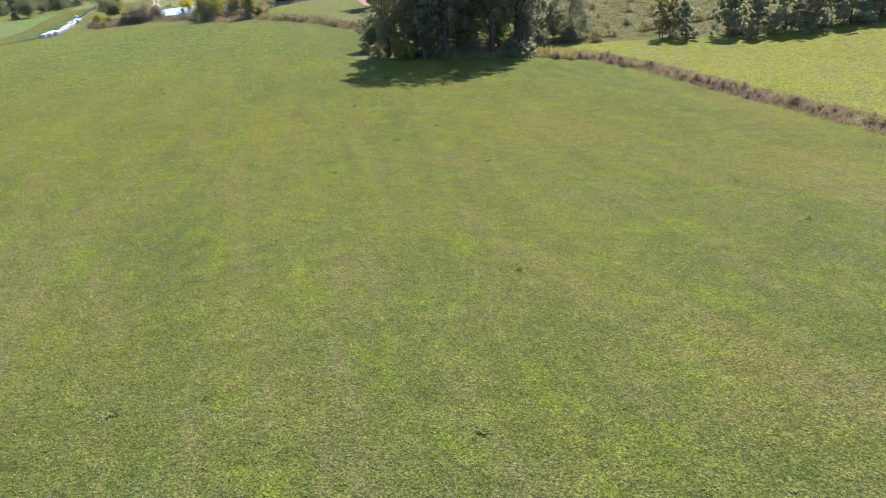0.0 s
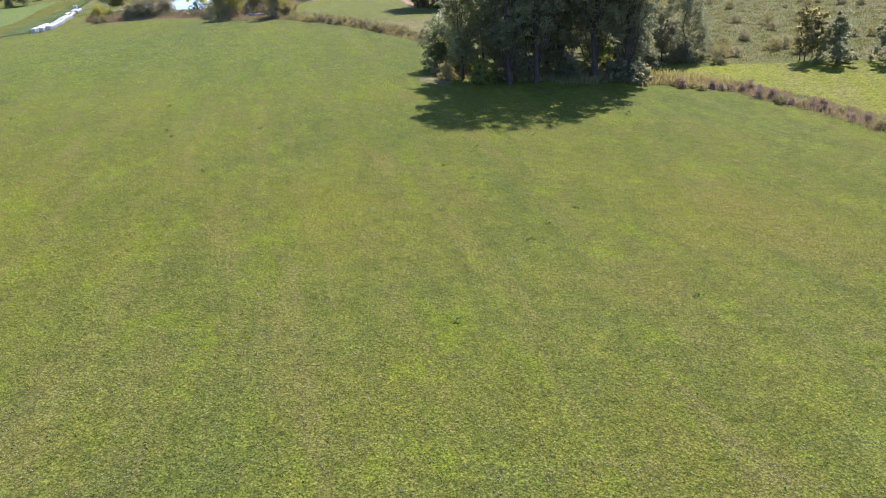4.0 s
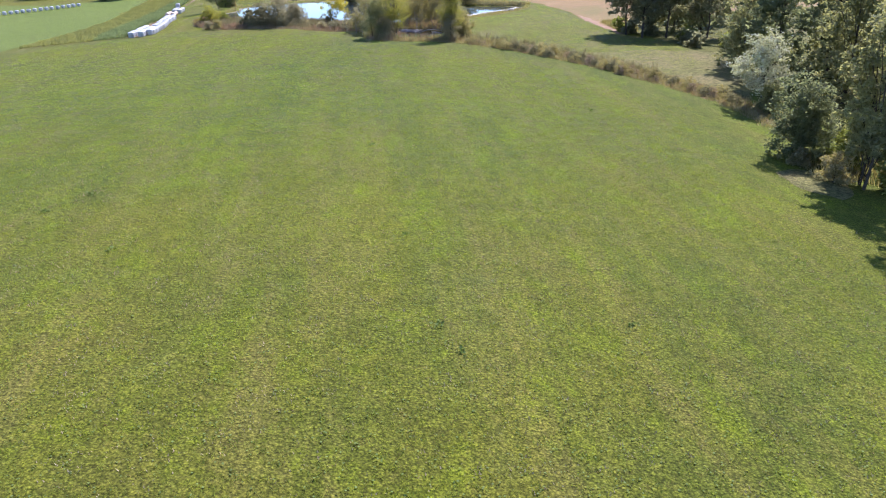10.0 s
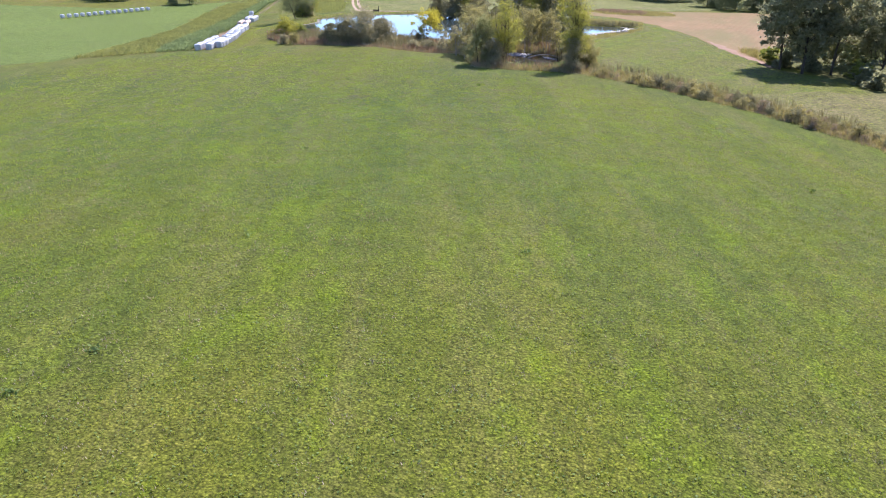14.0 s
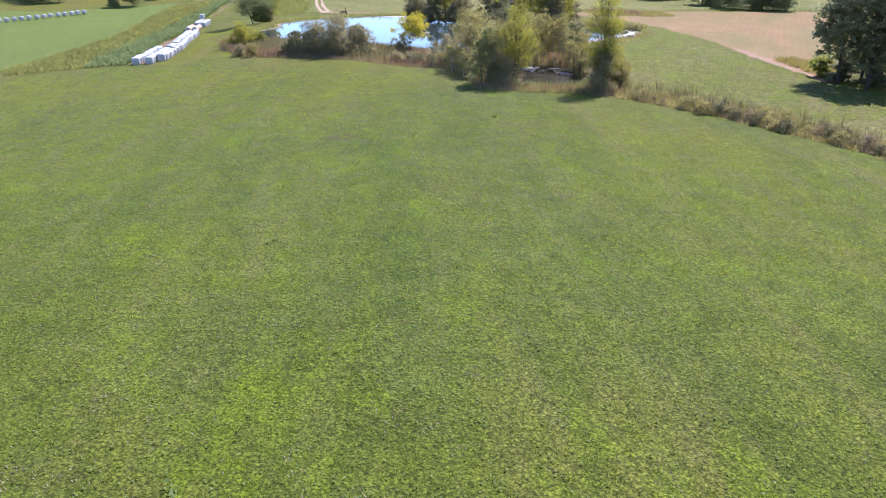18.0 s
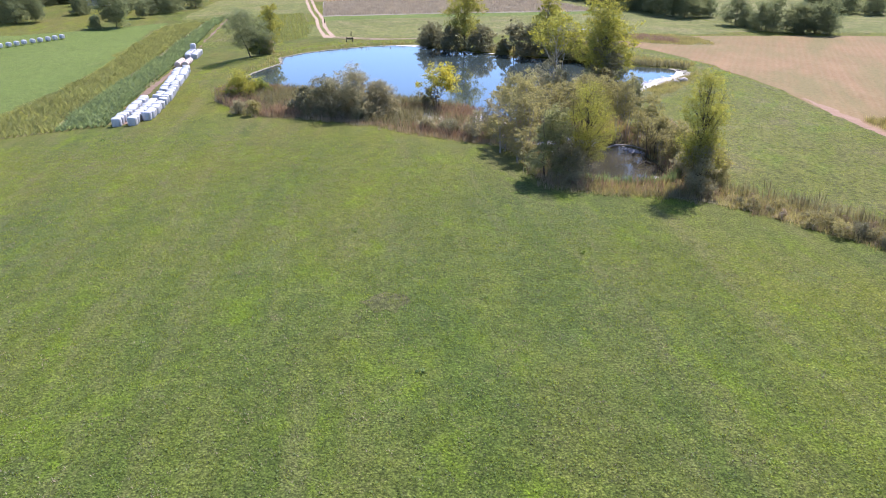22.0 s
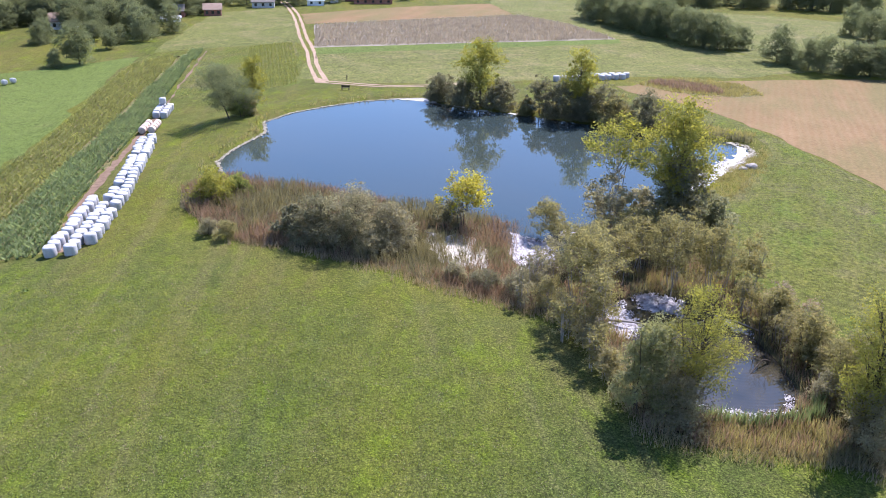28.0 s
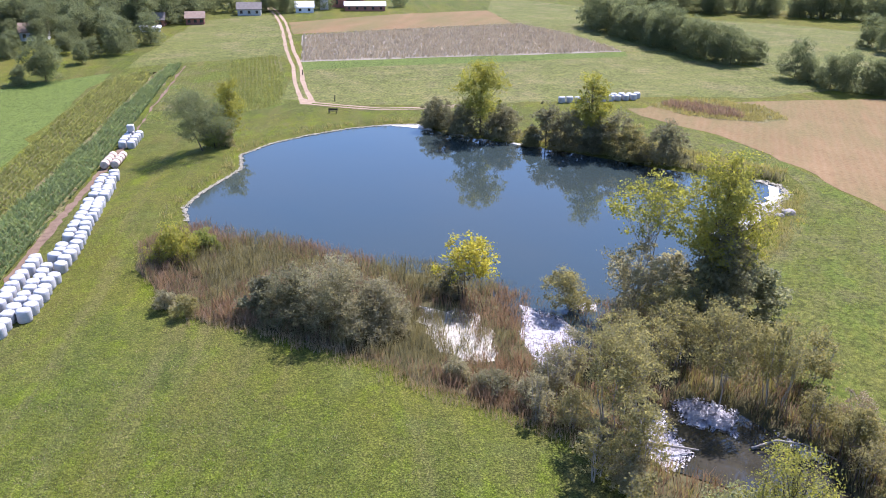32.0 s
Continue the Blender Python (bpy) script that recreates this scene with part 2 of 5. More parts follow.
def rowed(name, a, c, turn, spacing, dry, green=None):
    """Worked or cropped soil with fine parallel rows."""
    m, n, l, b = material(name, 0.95, 0, 0.1)
    w = n.new("ShaderNodeTexWave")
    w.inputs["Scale"].default_value = 0.314 / spacing
    w.inputs["Distortion"].default_value, w.inputs["Detail"].default_value, w.inputs["Detail Scale"].default_value = 1.5, 3, 2
    l.new(place(n, l, (1, 1, 1), turn), w.inputs["Vector"])
    here = place(n, l)
    f = noise_node(n, l, 0.12, 6, 0.65, here)
    fine = noise_node(n, l, 2.2, 6, 0.7, here)
    col = ramp(n, l, f, [(0.3, a), (0.7, c)])
    col = mix(n, l, ramp(n, l, w.outputs["Fac"], [(0.35, (0, 0, 0)), (0.8, (0.16, 0.16, 0.16))]), col, dry)
    if green:
        regrowth = noise_node(n, l, 1.0, 5, 0.65, place(n, l, (0.12, 0.02, 1), turn))
        col = mix(n, l, ramp(n, l, regrowth, [(0.4, (0, 0, 0)), (0.62, (0.75, 0.75, 0.75))]), col, green)
    col = mix(n, l, 0.55, col, ramp(n, l, fine, [(0.3, (0.6, 0.6, 0.6)), (0.7, (1.3, 1.3, 1.3))]), "MULTIPLY")
    l.new(col, b.inputs["Base Color"])
    bump(n, l, b, fine, 0.5, 0.08)
    return m


def scum_material():
    """Algae: pale crust broken by dark holes."""
    m, n, l, b = material("pale_algae_scum", 0.7, 0, 0.3)
    here = place(n, l)
    f = noise_node(n, l, 2.6, 8, 0.72, here)
    g = noise_node(n, l, 0.9, 4, 0.6, here)
    col = ramp(n, l, f, [(0.36, (0.11, 0.1, 0.11)), (0.44, (0.4, 0.385, 0.41)), (0.62, (0.66, 0.645, 0.67))])
    col = mix(n, l, 0.7, col, ramp(n, l, g, [(0.35, (0.6, 0.58, 0.62)), (0.65, (1.1, 1.1, 1.1))]), "MULTIPLY")
    l.new(col, b.inputs["Base Color"])
    bump(n, l, b, f, 1.0, 0.12)
    return m


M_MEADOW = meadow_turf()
M_FIELD = turf("right_field_turf", (0.098, 0.1103, 0.0147), (0.1266, 0.1373, 0.0163), (0.1593, 0.1634, 0.0188), (0.1634, 0.143, 0.0613), 0.62, 0.2, 14, 1.3, 0.4, (0.143, 0.1675, 0.0114))
M_ROUGHGRASS = turf("rough_grass", (0.103, 0.099, 0.0396), (0.1307, 0.1228, 0.0523), (0.1544, 0.1465, 0.0571), (0.1901, 0.1584, 0.095), 0.52)
M_DRYLAND = turf("dry_pasture", (0.085, 0.085, 0.0323), (0.1105, 0.1071, 0.0408), (0.1318, 0.1292, 0.0476), (0.1573, 0.1318, 0.068), 0.52)
M_BANK = turf("bank_turf", (0.0627, 0.0738, 0.0162), (0.0849, 0.0945, 0.0207), (0.1107, 0.1181, 0.0251), (0.1365, 0.1144, 0.0627), 0.57, 0.22, 20, 1.0, 0.5, (0.088, 0.118, 0.018))
M_WORN = turf("worn_grass", (0.0462, 0.0544, 0.019), (0.0612, 0.068, 0.0231), (0.0782, 0.087, 0.0258), (0.0952, 0.0816, 0.0476), 0.55, 0, 0, 1.0, 0.5)
M_SCRUBLAND = turf("scrub_pasture_turf", (0.062, 0.068, 0.02), (0.084, 0.088, 0.026), (0.105, 0.106, 0.032), (0.135, 0.115, 0.055), 0.55)
M_PALEFIELD = turf("pale_hay_field", (0.079, 0.094, 0.027), (0.108, 0.12, 0.034), (0.145, 0.152, 0.045), (0.176, 0.153, 0.074), 0.55, 0.2, 70, 0.9, 0.35)
M_BRIGHT = turf("bright_lawn", (0.081, 0.1125, 0.027), (0.0972, 0.1314, 0.0315), (0.1152, 0.1512, 0.0378), (0.135, 0.1395, 0.054), 0.66, 0.1, 12, 1.6, 0.3)
M_TAN = rowed("stubble_field", (0.17, 0.107, 0.052), (0.21, 0.138, 0.07), 15, 1.2, (0.232, 0.172, 0.1), (0.13, 0.116, 0.046))
M_BROWN = rowed("ripe_crop_ground", (0.216, 0.189, 0.153), (0.27, 0.2385, 0.198), 72, 0.9, (0.306, 0.27, 0.225))
M_SOIL = plain("bare_brown_soil", (0.13, 0.088, 0.062), (0.22, 0.155, 0.112), 1.2, 0.95, 0.6, 0.06, 0.1)
M_TRACK = plain("farm_track_dirt", (0.2592, 0.1872, 0.1296), (0.36, 0.27, 0.198), 0.6, 0.95, 0.4, 0.04, 0.1)
M_EDGE = plain("reddish_field_edge", (0.1907, 0.1208, 0.0795), (0.267, 0.1812, 0.1272), 0.7, 0.95, 0.5, 0.05, 0.1)
M_MUD = plain("marsh_mud", (0.05, 0.045, 0.022), (0.11, 0.1, 0.05), 0.7, 0.95, 0.5, 0.05, 0.08)
M_SCUM = scum_material()
M_DULLSCUM = plain("dull_algae_mat", (0.24, 0.22, 0.18), (0.55, 0.52, 0.46), 1.6, 0.7, 0.6, 0.03, 0.4)
M_SHORE = plain("pale_shore", (0.16, 0.145, 0.1), (0.4, 0.375, 0.31), 2.2, 0.85, 0.6, 0.04, 0.2)
M_FOAM = plain("white_foam", (0.3785, 0.3716, 0.3716), (0.5505, 0.5437, 0.5368), 1.3, 0.7, 0.6, 0.04, 0.3)
M_BARK = plain("bark", (0.0413, 0.0338, 0.0263), (0.09, 0.075, 0.06), 3, 0.9, 0.6, 0.03, 0.2)
M_BARK_PALE = plain("pale_bark", (0.3, 0.28, 0.25), (0.45, 0.43, 0.4), 3, 0.9, 0.4, 0.02, 0.2)
M_OAK = leafy("dark_leaves", (0.172, 0.188, 0.135), (0.328, 0.336, 0.22), 0.64, through=(1.22, 1.16, 0.88))
M_FAR = leafy("far_leaves", (0.1144, 0.1408, 0.0924), (0.2376, 0.264, 0.1584), 0.62, through=(1.2, 1.16, 0.8))
M_POPLAR = leafy("yellow_green_leaves", (0.19, 0.205, 0.07), (0.41, 0.395, 0.13), 0.6, through=(1.22, 1.16, 0.5))
M_WILLOW = leafy("olive_leaves", (0.18, 0.176, 0.1), (0.37, 0.345, 0.185), 0.6, through=(1.22, 1.14, 0.72))
M_OLIVE = leafy("grey_olive_leaves", (0.17, 0.185, 0.115), (0.34, 0.345, 0.2), 0.58, through=(1.22, 1.16, 0.7))
M_GREEN = leafy("green_leaves", (0.15, 0.185, 0.07), (0.31, 0.34, 0.125), 0.54)
M_YELLOW = leafy("yellow_leaves", (0.32, 0.3, 0.06), (0.56, 0.5, 0.12), 0.55)
M_SILVER = leafy("silvery_leaves", (0.27, 0.285, 0.22), (0.68, 0.69, 0.61), 0.3)
M_GREYBUSH = leafy("grey_green_leaves", (0.2125, 0.204, 0.153), (0.3825, 0.3612, 0.255), 0.58, through=(1.2, 1.12, 0.76))
M_PURPLE = leafy("dull_dark_leaves", (0.14, 0.14, 0.1), (0.27, 0.265, 0.18), 0.52, through=(1.2, 1.12, 0.78))
M_REED = leafy("brown_reed", (0.195, 0.138, 0.108), (0.375, 0.28, 0.22), 0.38, 0.8, through=(1.2, 1.06, 0.74))
M_CATTAIL = leafy("green_cattail", (0.15, 0.145, 0.09), (0.31, 0.285, 0.19), 0.4, 0.8, through=(1.2, 1.12, 0.7))
M_DRYGRASS = leafy("dry_grass", (0.235, 0.19, 0.145), (0.43, 0.355, 0.275), 0.32, 0.85, through=(1.2, 1.08, 0.62))
M_WEED = leafy("weeds", (0.2, 0.19, 0.115), (0.41, 0.375, 0.235), 0.48, 0.8, through=(1.22, 1.14, 0.55))
M_REDWEED = leafy("red_brown_weeds", (0.22, 0.162, 0.13), (0.36, 0.275, 0.215), 0.4, 0.8, through=(1.2, 1.06, 0.82))
M_TUFT = leafy("meadow_grass", (0.1488, 0.1814, 0.0418), (0.3255, 0.3767, 0.093), 0.62, 0.75, through=(1.22, 1.2, 0.5))
M_CLOVER = leafy("clover_leaves", (0.08, 0.125, 0.035), (0.2, 0.26, 0.1), 0.4, 0.6)
M_SCRUB = leafy("scrub_grass_blades", (0.095, 0.098, 0.036), (0.2, 0.195, 0.08), 0.45, 0.8, through=(1.2, 1.12, 0.6))
M_CORN = leafy("dark_corn", (0.12, 0.17, 0.09), (0.3, 0.36, 0.2), 0.42, 0.5, through=(1.2, 1.2, 0.75))
M_CORN_RIPE = leafy("ripening_corn", (0.1656, 0.1886, 0.0828), (0.368, 0.3772, 0.184), 0.45, 0.6, through=(1.2, 1.16, 0.6))
M_CORN_DRY = leafy("dry_corn", (0.351, 0.3015, 0.2385), (0.522, 0.459, 0.369), 0.25, 0.8, through=(1.15, 1.08, 0.85))
M_FILM = plain("white_bale_film", (0.3542, 0.3607, 0.3803), (0.4328, 0.4328, 0.446), 1.5, 0.4, 0.35, 0.02, 0.5)
M_STRAW = plain("weathered_bale", (0.4, 0.3, 0.24), (0.62, 0.52, 0.46), 2.5, 0.9, 0.6, 0.03, 0.2)
M_WALL = plain("white_siding", (0.66, 0.66, 0.66), (0.78, 0.78, 0.77), 0.6, 0.7, 0.1)
M_BRICK = plain("dull_red_wall", (0.24, 0.1, 0.075), (0.34, 0.16, 0.12), 0.8, 0.85, 0.2)
M_ROOF = plain("grey_shingle", (0.16, 0.14, 0.13), (0.25, 0.22, 0.2), 1.5, 0.85, 0.3)
M_ROOF_RED = plain("brown_shingle", (0.25, 0.17, 0.13), (0.36, 0.27, 0.21), 1.5, 0.85, 0.3)
M_METAL = plain("white_metal_roof", (0.7, 0.71, 0.73), (0.82, 0.83, 0.84), 0.5, 0.4, 0.1)
M_PANE = plain("dark_pane", (0.02, 0.025, 0.03), (0.04, 0.045, 0.05), 0.5, 0.1, 0, 0.01, 0.6)
M_SILO = plain("silo_concrete", (0.4, 0.4, 0.4), (0.52, 0.52, 0.5), 0.8, 0.8, 0.2)
M_DEAD = plain("grey_deadwood", (0.22, 0.2, 0.18), (0.36, 0.33, 0.3), 3, 0.9, 0.4)


def water_material():
    m, n, l, b = material("pond_water", 0.03, 0, 0.86)
    here = place(n, l)
    f = noise_node(n, l, 0.05, 3, 0.5, here)
    l.new(ramp(n, l, f, [(0.3, (0.027, 0.042, 0.045)), (0.7, (0.034, 0.045, 0.042))]), b.inputs["Base Color"])
    b.inputs["IOR"].default_value = 1.33
    w = noise_node(n, l, 1.6, 4, 0.6, place(n, l, (1, 0.5, 1), 30))
    bump(n, l, b, w, 0.14, 0.02)
    return m


M_WATER = water_material()


def pool_material():
    """Still dark water with faint rings spreading on it."""
    m, n, l, b = material("dark_pool_water", 0.05, 0, 0.75)
    here = place(n, l)
    l.new(ramp(n, l, noise_node(n, l, 0.4, 4, 0.6, here), [(0.3, (0.022, 0.022, 0.016)), (0.7, (0.05, 0.045, 0.036))]), b.inputs["Base Color"])
    p = n.new("ShaderNodeMapping")
    p.inputs["Location"].default_value = (51.2, -217.7, -0.45)
    l.new(here, p.inputs["Vector"])
    w = n.new("ShaderNodeTexWave")
    w.wave_type, w.rings_direction = "RINGS", "Z"
    w.inputs["Scale"].default_value, w.inputs["Distortion"].default_value = 0.85, 0.6
    l.new(p.outputs[0], w.inputs["Vector"])
    reach = noise_node(n, l, 0.35, 2, 0.5, here)
    bump(n, l, b, mix(n, l, level_of(n, l, reach, 0.4, 0.6), (0.5, 0.5, 0.5), w.outputs["Color"]), 0.5, 0.012)
    return m


M_POOL = pool_material()

# ---- the lie of the land ----
HUMPS = [
    (-0.02, 0.46, 1.09, -1.90, -2.00),
    (-0.31, 0.02, 1.91, -1.31, -2.09),
    (-0.80, -0.60, 1.22, -0.97, -1.15),
    (-1.01, -0.03, 1.38, -0.96, -0.72),
    (-1.28, -0.45, 0.87, -0.59, -0.44),
    (-0.67, -0.28, 0.01, -0.63, -0.28),
    (-0.01, 0.13, -0.14, -0.41, -0.14),
]
POND_LEVEL, POOL_LEVEL = -0.4, 0.45
POND = [(-104, 257), (-106, 261), (-106, 266), (-105.2, 271), (-104.4, 276), (-106.5, 282), (-104, 288), (-100, 293), (-94.6, 298), (-88.9, 301), (-84.5, 302), (-80, 298),
        (-73.3, 294.5), (-67.4, 293), (-61.7, 290), (-55.6, 287), (-50, 284), (-45, 282), (-39.4, 281), (-36.7, 280.5), (-35, 278), (-35.2, 275), (-38.2, 270), (-42.2, 264), (-45, 259),
        (-49, 254), (-53, 249), (-57, 245), (-60, 240), (-62, 234), (-66, 232), (-68, 238), (-70, 243), (-76, 247), (-80, 247), (-84, 248), (-90, 251), (-94, 252), (-99, 252), (-102, 254.5)]
POOL = [(-56, 211), (-53, 209.6), (-49.5, 210.5), (-48, 213.5), (-48.2, 217), (-49.2, 221), (-51.5, 224), (-54.5, 227.5), (-58.5, 226), (-60.5, 222.5), (-58.5, 219.5), (-55, 218)]


def polygon_distance(x, y, poly):
    """Signed distance to a closed outline, negative inside."""
    x, y = np.asarray(x, float), np.asarray(y, float)
    best, inside = np.full(x.shape, 1e9), np.zeros(x.shape, bool)
    for (ax, ay), (bx, by) in zip(poly, poly[1:] + poly[:1]):
        ex, ey = bx - ax, by - ay
        k = np.clip(((x - ax) * ex + (y - ay) * ey) / (ex * ex + ey * ey), 0, 1)
        best = np.minimum(best, np.hypot(x - ax - k * ex, y - ay - k * ey))
        if ay != by:
            inside ^= ((ay > y) != (by > y)) & (x < ex * (y - ay) / ey + ax)
    return np.where(inside, -best, best)


def land(x, y):
    """Height of the ground."""
    x, y = np.asarray(x, float), np.asarray(y, float)
    z = np.zeros(np.broadcast(x, y).shape)
    for j, row in enumerate(HUMPS):
        for i, w in enumerate(row):
            z = z + w * np.exp(-((x + 150 - 50 * i) ** 2 + (y - 70 - 50 * j) ** 2) / 3528.0)
    for poly, level, reach in ((POND, POND_LEVEL, 14.0), (POOL, POOL_LEVEL, 5.0)):
        d = polygon_distance(x, y, poly)
        k = np.clip((reach - d) / (reach - 1.5), 0, 1)
        k = k * k * (3 - 2 * k)
        z = z * (1 - k) + (level + 0.28) * k
        z = z - np.clip(1.5 - d, 0, 6) * 0.24
    return z


def ground_at(x, y):
    return float(land(np.array([x]), np.array([y]))[0])


def fast_mesh(name, verts, faces):
    """A mesh of faces that all have the same number of corners."""
    verts, faces = np.asarray(verts, np.float32), np.asarray(faces, np.int32)
    me = bpy.data.meshes.new(name)
    me.vertices.add(len(verts))
    me.vertices.foreach_set("co", verts.ravel())
    me.loops.add(faces.size)
    me.loops.foreach_set("vertex_index", faces.ravel())
    me.polygons.add(len(faces))
    me.polygons.foreach_set("loop_start", np.arange(0, faces.size, faces.shape[1], dtype=np.int32))
    me.update(calc_edges=True)
    return me


def solid(name, verts, faces, mat, parent=None, label="", smooth=False):
    """One mesh object of mixed faces."""
    me = bpy.data.meshes.new(name)
    me.from_pydata([tuple(map(float, v)) for v in verts], [], [tuple(map(int, f)) for f in faces])
    me.materials.append(mat)
    if smooth:
        me.polygons.foreach_set("use_smooth", [True] * len(me.polygons))
    me.update()
    ob = new(name, me)
    if parent:
        ob.parent = parent
    if label:
        tagged(ob, label)
    return ob


def part(name, bm, mat, parent, label=""):
    me = bpy.data.meshes.new(name)
    bm.to_mesh(me)
    bm.free()
    me.materials.append(mat)
    ob = new(name, me)
    ob.parent = parent
    if label:
        tagged(ob, label)
    return ob


def spans(*pieces):
    out = []
    for a, b, step in pieces:
        out += list(np.arange(a, b - 1e-6, step))
    return np.array(out + [pieces[-1][1]])


GX = spans((-3000, -500, 500), (-500, -260, 40), (-260, -132, 4), (-132, -24, 1), (-24, 120, 4), (120, 300, 30), (300, 3000, 540))
GY = spans((-3000, -400, 520), (-400, -80, 40), (-80, 196, 4), (196, 320, 1), (320, 520, 4), (520, 1000, 60), (1000, 4000, 600))


def build_ground():
    X, Y = np.meshgrid(GX, GY)
    Z = land(X, Y)
    nx = len(GX)
    i, j = np.meshgrid(np.arange(nx - 1), np.arange(len(GY) - 1))
    a = (j * nx + i).ravel()
    me = fast_mesh("ground", np.stack([X.ravel(), Y.ravel(), Z.ravel()], 1), np.stack([a, a + 1, a + nx + 1, a + nx], 1))
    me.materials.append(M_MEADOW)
    me.polygons.foreach_set("use_smooth", np.ones(len(me.polygons), bool))
    tagged(new("ground", me), "gently domed mown hay meadow with dry streaks", "meadow", kind="structure")


def clip_cell(poly, x0, x1, y0, y1):
    for axis, lim, keep in ((0, x0, 1), (0, x1, -1), (1, y0, 1), (1, y1, -1)):
        out = []
        for p, q in zip(poly, poly[1:] + poly[:1]):
            a, b = (p[axis] - lim) * keep, (q[axis] - lim) * keep
            if a >= 0:
                out.append(p)
            if (a > 0 > b) or (a < 0 < b):
                k = a / (a - b)
                out.append((p[0] + k * (q[0] - p[0]), p[1] + k * (q[1] - p[1])))
        poly = out
        if len(poly) < 3:
            return []
    return poly


def ragged(poly, step=3.0, amp=0.35, seed=1):
    """An outline with a natural, slightly wandering edge."""
    rng, out = np.random.default_rng(seed), []
    for (ax, ay), (bx, by) in zip(poly, poly[1:] + poly[:1]):
        n = max(1, int(math.hypot(bx - ax, by - ay) / step))
        for k in range(n):
            out.append((ax + (bx - ax) * k / n + rng.normal(0, amp), ay + (by - ay) * k / n + rng.normal(0, amp)))
    return out


def sheet(name, poly, mat, lift, label, category, step=3.0, amp=0.35, level=None):
    """A patch of the ground's surface inside an outline, laid just above what is under it."""
    poly = ragged(poly, step, amp, len(poly) + int(abs(poly[0][0])))
    if sum(a[0] * b[1] - b[0] * a[1] for a, b in zip(poly, poly[1:] + poly[:1])) < 0:
        poly = poly[::-1]
    px, py = [p[0] for p in poly], [p[1] for p in poly]
    verts, faces, index = [], [], {}
    ix = [k for k in range(len(GX) - 1) if GX[k + 1] > min(px) and GX[k] < max(px)]
    iy = [k for k in range(len(GY) - 1) if GY[k + 1] > min(py) and GY[k] < max(py)]
    cx, cy = np.meshgrid([(GX[k] + GX[k + 1]) / 2 for k in ix], [(GY[k] + GY[k + 1]) / 2 for k in iy])
    dist = polygon_distance(cx, cy, poly)
    for r, j in enumerate(iy):
        for c, i in enumerate(ix):
            x0, x1, y0, y1 = GX[i], GX[i + 1], GY[j], GY[j + 1]
            half = math.hypot(x1 - x0, y1 - y0) / 2
            if dist[r, c] > half:
                continue
            cell = [(x0, y0), (x1, y0), (x1, y1), (x0, y1)] if dist[r, c] < -half else clip_cell(poly, x0, x1, y0, y1)
            f = []
            for p in cell:
                key = (round(p[0], 3), round(p[1], 3))
                if key not in index:
                    index[key] = len(verts)
                    verts.append(key)
                if not f or f[-1] != index[key]:
                    f.append(index[key])
            if len(f) > 1 and f[0] == f[-1]:
                f.pop()
            if len(set(f)) >= 3:
                faces.append(list(dict.fromkeys(f)))
    v = np.array(verts)
    z = land(v[:, 0], v[:, 1]) + lift if level is None else np.full(len(v), level)
    ob = solid(name, np.c_[v, z], faces, mat, smooth=True)
    return tagged(ob, label, category, kind="structure")


def strip(line, width):
    """The outline of a band round a line."""
    left, right = [], []
    for k, (x, y) in enumerate(line):
        a, b = line[max(0, k - 1)], line[min(len(line) - 1, k + 1)]
        dx, dy = b[0] - a[0], b[1] - a[1]
        n = math.hypot(dx, dy)
        left.append((x - dy / n * width / 2, y + dx / n * width / 2))
        right.append((x + dy / n * width / 2, y - dx / n * width / 2))
    return left + right[::-1]


build_ground()

MARSH = [(-106, 249.5), (-103.6, 245), (-99.6, 240), (-94.8, 236.6), (-90, 235.2), (-85, 232.6), (-80.7, 231), (-77, 228.8), (-74, 226.7), (-71, 225.6), (-67.6, 223.7), (-63, 221.2), (-60.4, 216), (-59.6, 210),
         (-58.6, 206.6), (-55.5, 205.7), (-50, 205.2), (-45, 204.6), (-44, 214), (-47, 226), (-52, 236), (-58, 244), (-66, 246), (-76, 250), (-90, 254), (-102, 257)]
DITCH = [(-46, 206.5), (-41, 204), (-35, 199.5), (-26, 190.5), (-19, 182), (-14, 175), (-10, 167), (-8, 158)]
DITCH_EAST = [(8, 149), (13, 145), (19, 142.2), (27.3, 138), (33, 127.4), (37.8, 113), (41, 101.6), (43.6, 91.6), (46.1, 81.6), (50.8, 62), (58, 36), (66, 0)]
sheet("pond_water", POND, M_WATER, 0, "calm blue farm pond reflecting trees and sky", "pond", 3, 0.0, POND_LEVEL)
sheet("pool_water", POOL, M_POOL, 0, "dark shaded pool between willows", "pool", 3, 0.0, POOL_LEVEL)
sheet("marsh_ground", MARSH, M_MUD, 0.012, "muddy marsh edge under reeds", "marsh")
sheet("east_field", [(14, 146), (20, 145), (28.5, 141), (34.5, 131), (39.5, 116.5), (43, 104), (46, 93), (49, 83), (53, 63), (60, 36), (68, 0), (110, -10), (118, 120), (76, 140), (56, 145), (45, 150), (30, 152)],
      M_FIELD, 0.012, "yellow-green mown field beyond the ditch", "field")
sheet("east_bank", [(-44, 208), (-34, 203.5), (-25, 195), (-16, 184), (-10, 176), (-4, 196), (-8, 218), (-17.5, 224), (-20, 236), (-22.5, 248), (-25, 262), (-27.5, 274), (-31, 286), (-37.5, 302), (-44, 308), (-52, 300), (-46, 287), (-33, 283), (-33, 275), (-42, 257), (-52, 246), (-54, 238), (-49, 226), (-46, 214)], M_BANK, 0.009, "yellowish rough grass between ditch and stubble", "meadow")
